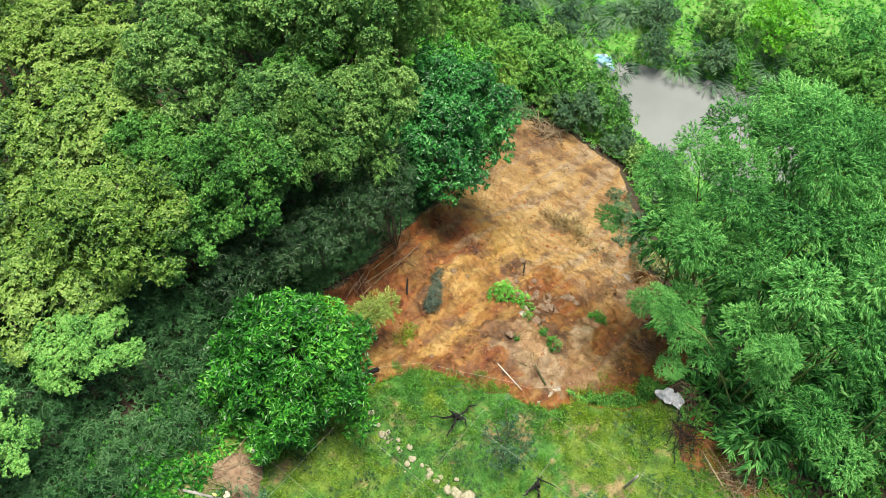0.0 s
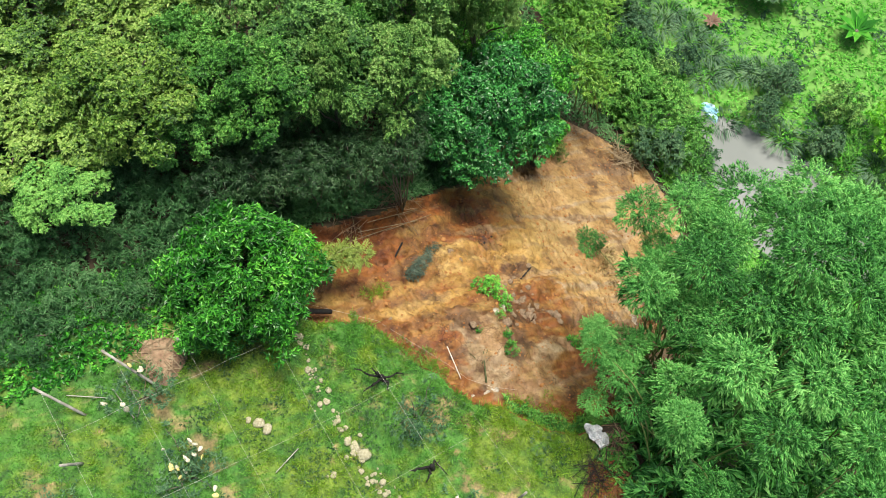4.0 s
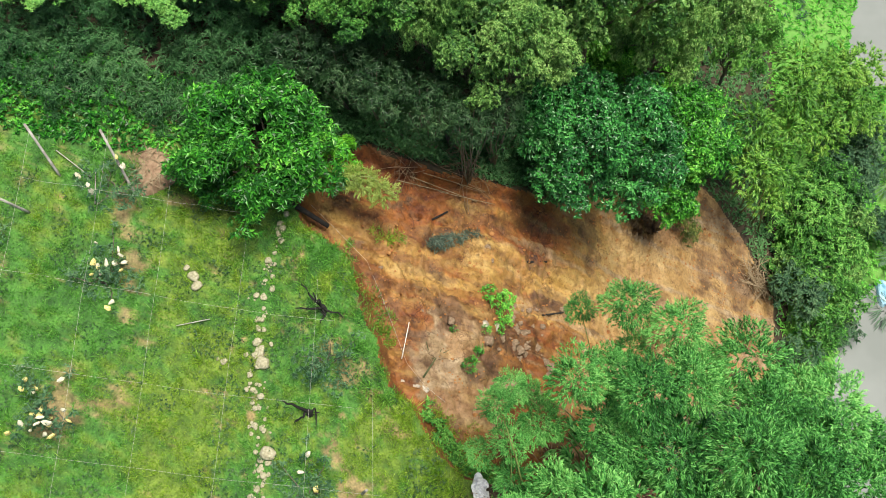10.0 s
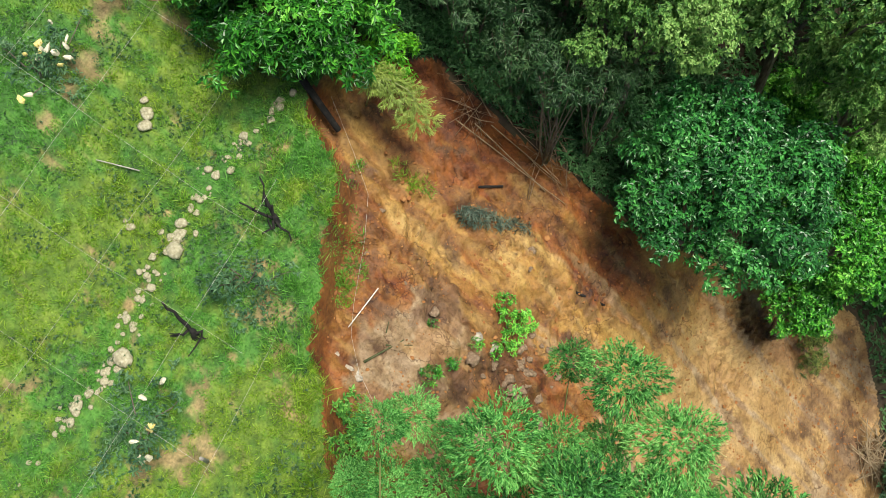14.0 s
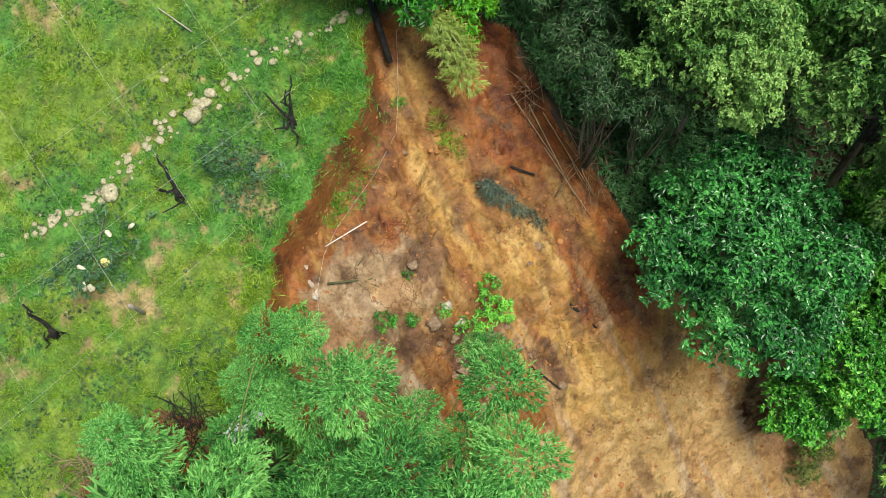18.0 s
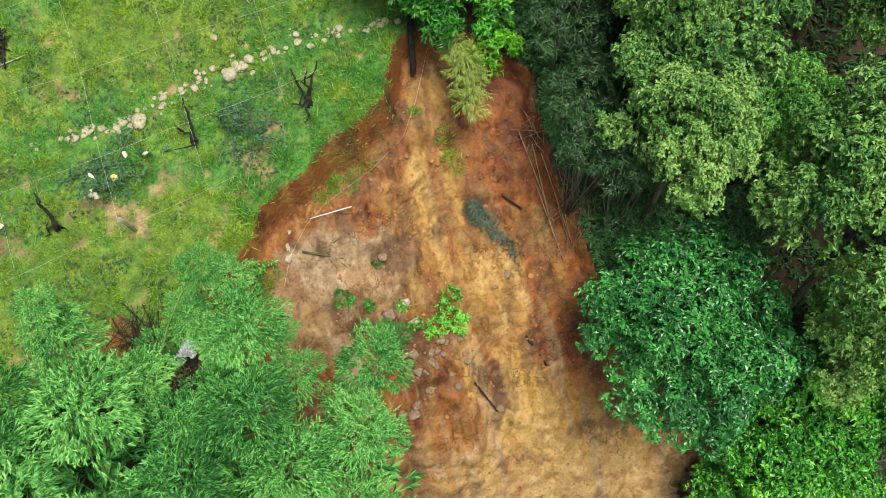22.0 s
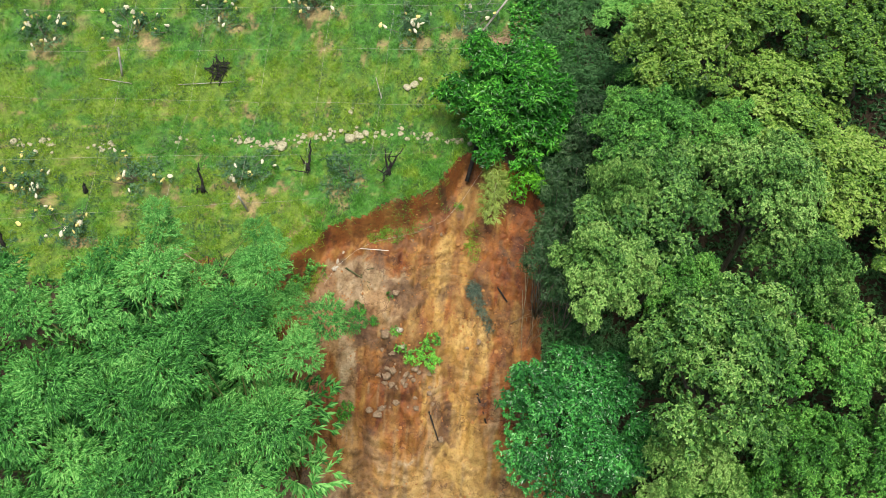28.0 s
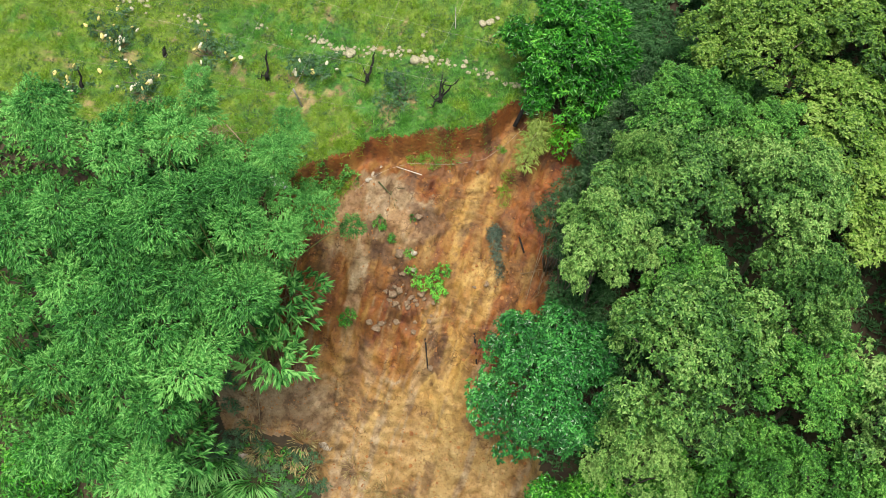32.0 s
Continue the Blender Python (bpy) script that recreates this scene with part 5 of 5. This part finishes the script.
    tagged(new("clay_clods", mesh_from("clay_clods", v, f, CLOD)), "scattered crumbs and clods of orange clay", "clods", kind="stuff")
    # plants that came down with it
    def low(name, label, x, y, blobs, leaf, length, width, knots, droop=0.2, up=0.0, category="plant"):
        leafy_thing(name, label, category, rng, (x, y, ground_z(x, y)), [(a, b, ground_z(x + a, y + b) - ground_z(x, y) + c, r) for a, b, c, r in blobs], leaf, length, width, knots, droop, 6, BARK, 0.02)
    low("fallen_shrub", "dark withered shrub lying on its side on the clay", 4.0, -3.5, [(0, 0, 0.2, 0.28), (0.1, -0.3, 0.2, 0.24), (0.3, -0.6, 0.15, 0.2), (0.5, -0.9, 0.12, 0.17), (0.72, -1.2, 0.1, 0.16), (0.9, -1.5, 0.08, 0.12)], LEAF_DEAD, 0.2, 0.024, 60, 0.3)
    low("green_shrub", "fresh green shrub surviving amid the slip", 1.9, -6.0, [(0.6, 0.4, 0.3, 0.34), (0.4, 0, 0.35, 0.4), (0.7, -0.3, 0.3, 0.36), (0, -0.3, 0.3, 0.36), (-0.35, -0.35, 0.25, 0.28), (-0.7, -0.1, 0.2, 0.22)], LEAF_FRESH, 0.11, 0.042, 30, 0.2)
    for x, y, r in ((-0.72, -5.12, 0.26), (-0.03, -5.33, 0.2), (-1.16, -8.4, 0.3), (-0.9, -8.15, 0.2), (0.5, -4.4, 0.12), (0.9, -5.6, 0.18)):
        low("green_tuft", "small fresh green tuft rooted in the clay", x, y, [(0, 0, r * 0.6, r), (r * 0.7, -r * 0.3, r * 0.5, r * 0.6)], LEAF_FRESH, 0.12, 0.025, 50, 0.2)
    veil = tagged(new("arching_spray"), "yellow-green bamboo spray arching over the head scarp", "bamboo")
    veil.location = (4.6, -0.2, ground_z(4.6, -0.2))
    line = [(0, 0.6, -0.2), (0, 0.3, 1.2), (0, -0.3, 2.3), (-0.05, -1.0, 2.4), (-0.1, -1.6, 1.6)]
    part("culm", mesh_from("culm", *tube(line, np.linspace(0.03, 0.008, 5), 5), CULM, True), veil)
    vs, fs, base = [], [], 0
    for t in np.linspace(0, 1, 9):
        v, f = plume_sheet(rng, 0.42, 4200, 0.15, 0.018, 1.0)
        v = v + np.array([-0.1 * t + rng.normal() * 0.12, 0.1 - 1.6 * t, 2.2 - 0.9 * t * t])
        vs.append(v), fs.append(f + base)
        base += len(v)
    part("spray", mesh_from("spray", np.concatenate(vs), np.concatenate(fs), LEAF_VEIL), veil)
    # a drooping olive branch beside the toe
    low("drooping_shrub", "olive-green shrub drooping over the toe of the slip", 10.4, -14.9, [(0, 0, 1.6, 0.5), (-0.4, -0.3, 1.2, 0.45), (-0.7, -0.6, 0.7, 0.4), (0.3, -0.4, 1.2, 0.45), (-0.2, -0.8, 0.6, 0.4), (0.4, 0.4, 1.7, 0.45)], LEAF_OLIVE, 0.13, 0.04, 26, 0.7, category="shrub")


slip_things()
rng = np.random.default_rng(12)


def near_any(x, y, spots):
    k = np.zeros(x.shape, bool)
    for sx, sy, r in spots:
        k |= (x - sx) ** 2 + ((y - sy) * 1.3) ** 2 < (r * (0.7 + 0.6 * (fbm(x * 2, y * 2, 77, 2) + 0.5))) ** 2
    return k


grass("slumped_turf", "slumped turf and weeds left on the clay ledges", (-5, 6, -8, 1.5), 150000, 0.17, 0.022, rng,
      lambda x, y: near_any(x, y, [(0.75, -1.5, 0.6), (0.25, -1.9, 0.6), (-0.25, -2.15, 0.4), (1.3, -1.3, 0.5), (3.0, -0.4, 0.3), (3.75, -1.3, 0.3), (3.7, -1.8, 0.28), (3.9, -2.2, 0.25), (1.6, -1.1, 0.4), (2.4, -0.6, 0.3), (-3.2, -4.2, 0.5), (-3.9, -5.2, 0.6), (-2.6, -4.0, 0.4), (-4.4, -6.0, 0.6), (-2.9, -4.5, 0.4), (-3.4, -4.9, 0.5), (-3.0, -5.4, 0.3), (-4.0, -5.7, 0.6)]))


# ---- slopes and valley ----
def ground_cover(name, label, leaf, area, count, length, width, rng, keep, fan=5):
    x, y = rng.uniform(area[0], area[1], count), rng.uniform(area[2], area[3], count)
    ok = keep(x, y)
    x, y = x[ok], y[ok]
    z = land(x, y)
    high = np.clip(fbm(x * 0.5, y * 0.5, 44, 4) + 0.35, 0.02, 1)
    at = np.repeat(np.stack([x, y, z + high * 0.7 * rng.random(len(x))], 1), fan, 0)
    n = len(at)
    axis = np.stack([rng.normal(size=n), rng.normal(size=n), 0.5 * rng.random(n) + 0.1], 1)
    face = np.array([0, 0, 1.0]) + rng.normal(size=(n, 3)) * 0.3
    v, f = leaf_sheet(at, axis, face, length * (0.5 + rng.random(n)), width * (0.6 + 0.8 * rng.random(n)))
    return tagged(new(name, mesh_from(name, v, f, leaf)), label, "undergrowth", kind="stuff")


def dry_land(x, y, gap=0.3):
    return (inside(SLIP, x, y) < -gap) & (inside(POND, x, y) < -0.2) & (inside(POOL, x, y) < -0.2)


rng = np.random.default_rng(131)
ground_cover("meadow_growth", "lush green meadow weeds on the valley floor", LEAF_MEADOW, (-22, 46, -64, -21), 46000, 0.22, 0.09, rng, lambda x, y: dry_land(x, y) & (land(x, y) < -16.8), 4)
ground_cover("meadow_clumps", "taller grey-green weeds in patches on the valley floor", LEAF_SAGE, (-10, 40, -50, -22), 9000, 0.3, 0.09, rng, lambda x, y: dry_land(x, y) & (land(x, y) < -16.8) & (fbm(x * 0.35, y * 0.35, 37, 4, 0.6) > 0.12), 5)
ground_cover("slope_growth", "tangled undergrowth below the bamboo", LEAF_MID, (-40, 5, -34, -5.4), 32000, 0.24, 0.09, rng, lambda x, y: dry_land(x, y) & (inside(SLIP, x, y) < -0.4))
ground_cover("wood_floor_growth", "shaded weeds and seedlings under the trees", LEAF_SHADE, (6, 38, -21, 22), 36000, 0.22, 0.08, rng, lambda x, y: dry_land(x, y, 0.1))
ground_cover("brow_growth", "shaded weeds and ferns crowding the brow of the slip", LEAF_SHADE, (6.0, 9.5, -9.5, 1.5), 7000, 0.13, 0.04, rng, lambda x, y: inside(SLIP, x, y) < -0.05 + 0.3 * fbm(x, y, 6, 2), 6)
ground_cover("terrace_weeds", "grey-green weeds in loose patches on the terrace", LEAF_SAGE, (-19, 4, -5, 12), 26000, 0.1, 0.04, rng, lambda x, y: (np.min([np.hypot(x - bx, (y - by) * 1.2) for bx, by in BUSHES], 0) + 1.6 * fbm(x * 1.2, y * 1.2, 19, 4) < 0.95) & (inside(SLIP, x, y) < -0.2), 4)
ground_cover("terrace_herbs", "low dark green herbs scattered through the terrace grass", LEAF_FEATHER, (-20, 4, -5, 12), 30000, 0.06, 0.034, rng, lambda x, y: (fbm(x * 1.1, y * 1.1, 29, 4, 0.65) > 0.16) & (inside(SLIP, x, y) < -0.15) & (y > -4.8), 4)
ground_cover("ledge_weeds", "leafy weeds and creepers on the sunken ledge below the terrace's lip", LEAF_MID, (-5.8, -2.3, -7.2, -3.6), 2600, 0.12, 0.045, rng, lambda x, y: (inside(SLIP, x, y) < 0.9 + 0.9 * fbm(x * 1.5, y * 1.5, 91, 3)) & (inside(SLIP, x, y) > 0.1) & (fbm(x * 1.8, y * 1.8, 92, 3) > -0.12), 5)
ground_cover("edge_growth", "broad weeds along the terrace's wooded edge", LEAF_FRESH, (3.6, 7.5, 4, 14), 2600, 0.16, 0.08, rng, lambda x, y: x > 4.4 + 0.5 * fbm(x, y, 4, 2))


def reeds(name, label, x, y, radius, count, length, width, leaf, rng, lean=0.6):
    thing = tagged(new(name), label, "grass clump", "tall grass clumps")
    z = ground_z(x, y)
    thing.location = (x, y, z)
    a, r = rng.uniform(0, 6.28, count), radius * np.sqrt(rng.random(count)) * 0.5
    at = np.stack([r * np.cos(a), r * np.sin(a), np.zeros(count)], 1)
    axis = np.stack([np.cos(a) * lean + rng.normal(size=count) * 0.25, np.sin(a) * lean + rng.normal(size=count) * 0.25, np.ones(count) * 0.8], 1)
    mid = at + unit(axis) * (length * 0.6)
    v1, f1 = leaf_sheet(at, axis, np.stack([np.cos(a), np.sin(a), np.ones(count)], 1), length * 0.8, width, 0.2)
    v2, f2 = leaf_sheet(mid, axis * np.array([1.4, 1.4, -0.15]), np.stack([np.zeros(count), np.zeros(count), np.ones(count)], 1), length * 0.6, width, 0.2)
    part("tuft", mesh_from(name, np.concatenate([v1, v2]), np.concatenate([f1, f2 + len(v1)]), leaf), thing)


def valley():
    rng = np.random.default_rng(141)
    for x, y in ((-6.0, -15.4), (-5.2, -16.4), (-6.8, -16.6), (-5.0, -14.8), (-7.2, -17.6), (-4.4, -15.8), (-8.0, -16.0), (-6.2, -18.0), (-9.0, -17.4), (-3.2, -15.2)):
        reeds("tall_grass", "tall arching grass with pale green blades", x, y, 1.0, 170, 1.3, 0.06, LEAF_BAMBOO, rng)
    for x, y in ((16.9, -29.0), (15.6, -29.6), (14.4, -29.2), (13.2, -29.6), (12.0, -29.1), (11.0, -30.2), (10.4, -31.2), (9.6, -32.0), (16.4, -28.0), (11.8, -28.2), (2.4, -30.9), (4.0, -30.4), (0.6, -31.6), (6.0, -29.8), (8.9, -27.6), (1.4, -33.0), (4.8, -31.8)):
        reeds("pond_reeds", "grey-green reeds at the pond's margin", x, y, 1.0, 120, 1.1, 0.05, LEAF_SAGE, rng)
    shrubs = [(8.6, -24.2, 1.3, LEAF_MID), (7.3, -24.9, 0.9, LEAF_SAGE), (10.6, -24.8, 1.1, LEAF_PALE), (11.4, -23.2, 2.0, LEAF_MID), (10.0, -22.4, 1.7, LEAF_MID), (12.6, -24.4, 1.6, LEAF_PALE), (9.4, -21.6, 1.3, LEAF_PALE), (13.2, -22.2, 2.0, LEAF_MID), (14.6, -24.0, 1.7, LEAF_MID), (16.6, -25.6, 1.4, LEAF_SAGE), (18.4, -26.6, 1.5, LEAF_SAGE), (8.2, -23.6, 1.0, LEAF_PALE),
              (-1.0, -33.4, 2.0, LEAF_MID), (2.6, -35.0, 1.6, LEAF_LIME), (-4.0, -34.0, 2.2, LEAF_MID), (5.6, -33.4, 1.3, LEAF_PALE), (-2.6, -36.6, 2.4, LEAF_BAMBOO), (8.8, -31.4, 1.2, LEAF_SAGE), (-6.6, -31.0, 2.0, LEAF_MID), (-8.4, -27.4, 2.0, LEAF_MID), (-12.0, -22.4, 2.2, LEAF_MID), (-9.6, -20.4, 1.8, LEAF_FRESH), (-13.4, -18.6, 1.8, LEAF_FRESH), (-15.4, -15.8, 1.8, LEAF_MID),
              (21.0, -25.4, 1.5, LEAF_MID), (8.4, -21.8, 1.5, LEAF_SAGE), (6.8, -23.0, 1.3, LEAF_MID), (5.2, -22.0, 1.0, LEAF_SAGE), (3.8, -21.6, 0.9, LEAF_PALE), (2.4, -22.4, 1.0, LEAF_SAGE), (7.6, -29.4, 1.0, LEAF_SAGE), (4.2, -31.2, 1.0, LEAF_SAGE), (15.1, -25.2, 1.4, LEAF_SAGE), (13.2, -27.2, 1.1, LEAF_SAGE), (1.0, -20.4, 1.0, LEAF_SAGE), (20.2, -24.0, 1.8, LEAF_PALE), (11.5, -14.6, 0.8, LEAF_PALE), (14.0, -15.6, 1.2, LEAF_DARK), (15.2, -17.6, 1.6, LEAF_DARK)]
    for x, y, r, leaf in shrubs:
        blobs = shifted(rounded_tufts(rng, r, r * 0.8, 20, 0.26, 0.4, -0.2), 0, 0, r * 0.95)
        leafy_thing("valley_shrub", "rounded leafy shrub near the pond", "shrub", rng, (x, y, ground_z(x, y)), blobs, leaf, 0.22, 0.08, 7, 0.3, 7, BARK, 0.04, "shrubs on the valley floor")
    for x, y, r in ((-1.6, -13.9, 0.4), (-0.8, -13.6, 0.35), (-2.4, -14.4, 0.5), (-3.2, -13.9, 0.4), (-4.2, -13.6, 0.4), (-0.2, -14.4, 0.4), (-1.4, -15.0, 0.5), (0.4, -15.6, 0.45), (1.2, -17.0, 0.5), (-5.2, -12.9, 0.4), (1.6, -16.2, 0.5), (2.3, -17.2, 0.55), (0.6, -16.6, 0.45), (1.0, -15.0, 0.35), (2.9, -18.3, 0.5), (-5.8, -12.2, 0.5), (-4.7, -14.1, 0.5), (-3.6, -14.8, 0.5), (-5.4, -14.6, 0.6)):
        leafy_thing("weed", "scrubby grey-green weed at the slip's toe", "weed", rng, (x, y, ground_z(x, y)), [(0, 0, r * 0.5, r), (r, 0.1, r * 0.4, r * 0.7)], LEAF_SAGE, 0.17, 0.035, 20, 0.2, 4, BARK, 0.015, "weeds at the slip's toe")
    for k in range(16):
        x, y = rng.uniform(-4.5, 4.5), rng.uniform(-14.2, -13.0)
        reeds("dry_grass", "dry straw-coloured grass tuft at the slip's toe", x, y, 0.7, 70, 0.55, 0.03, LEAF_HAY, rng, 0.5)
    stick_heap("dry_brush", "brown dead brush at the toe of the slip", "brush", -0.6, -13.4, 0.9, 30, DRY, rng, 0.35, 0.014, "dead brush")
    stick_heap("dry_brush", "brown dead brush on the slip's west flank", "brush", -3.6, -8.4, 0.9, 40, STRAW, rng, 0.35, 0.016, "dead brush")
    stick_heap("dry_brush", "fan of dry bamboo stalks at the slip's far toe", "brush", 9.2, -19.9, 1.5, 60, DRY, rng, 0.9, 0.022, "dead brush")
    stick_heap("dry_brush", "brown twigs under the wood's edge", "brush", 7.0, -2.2, 1.2, 64, STRAW, rng, 0.6, 0.012, "dead brush")
    stick_heap("dry_brush", "brown twigs under the wood's edge", "brush", 7.2, -4.4, 1.2, 64, STRAW, rng, 0.6, 0.012, "dead brush")
    pole("pale_pole", "long pale pole standing against the slip's toe", "pole", (-4.8, -10.5), (-3.2, -13.7), 0.02, DRY, "", (0.5, 0.3))
    for x, y, leaf, n, name in ((15.7, -35.6, LEAF_SAGE, 26, "palm"), (19.1, -31.5, LEAF_LIME, 9, "banana_plant"), (14.9, -31.0, None, 10, "red_cordyline"), (21.0, -34.0, LEAF_FRESH, 10, "banana_plant"), (9.5, -38.0, LEAF_FRESH, 11, "banana_plant")):
        plant = tagged(new(name), {"palm": "grey-green palm with a spreading rosette of fronds", "banana_plant": "banana plant with broad ribbed leaves", "red_cordyline": "small red-leaved plant in the meadow"}[name], "plant")
        put(plant, x, y)
        big = {"palm": 2.2, "banana_plant": 1.6, "red_cordyline": 0.8}[name]
        part("stem", mesh_from("stem", *tube([(0, 0, -0.2), (0, 0, 0.5 * big)], [0.12 * big, 0.08 * big], 7), BARK, True), plant)
        for k in range(n):
            a = 6.283 * k / n + rng.normal() * 0.15
            one = np.array([[0.0, 0.0, 0.45 * big]])
            if name == "palm":
                steps = np.linspace(0.1, 1, 22)
                mid = np.stack([np.cos(a) * steps * big, np.sin(a) * steps * big, 0.45 * big + 0.5 * big * np.sin(steps * 2.4)], 1)
                at = np.repeat(mid, 2, 0)
                side = np.tile([1.0, -1.0], len(steps))[:, None] * np.array([-math.sin(a), math.cos(a), 0]) + np.array([math.cos(a), math.sin(a), -0.4]) * 0.7
                v, f = leaf_sheet(at, side, np.tile([0, 0, 1.0], (len(at), 1)), 0.62, 0.12)
            else:
                v, f = leaf_sheet(one, np.array([[math.cos(a), math.sin(a), 0.55]]), np.array([[0, 0, 1.0]]), big * rng.uniform(0.8, 1.1), 0.34 * big)
            part("frond", mesh_from("frond", v, f, leaf or RUST), plant)
    sheet = tagged(new("blue_tarpaulin"), "crumpled blue tarpaulin on the pond's bank", "tarpaulin")
    put(sheet, 10.0, -27.4, 0.1)
    part("sheet", mesh_from("sheet", *_mound(rng, 0.9, 0.5, 0.12), BLUE), sheet)


valley()
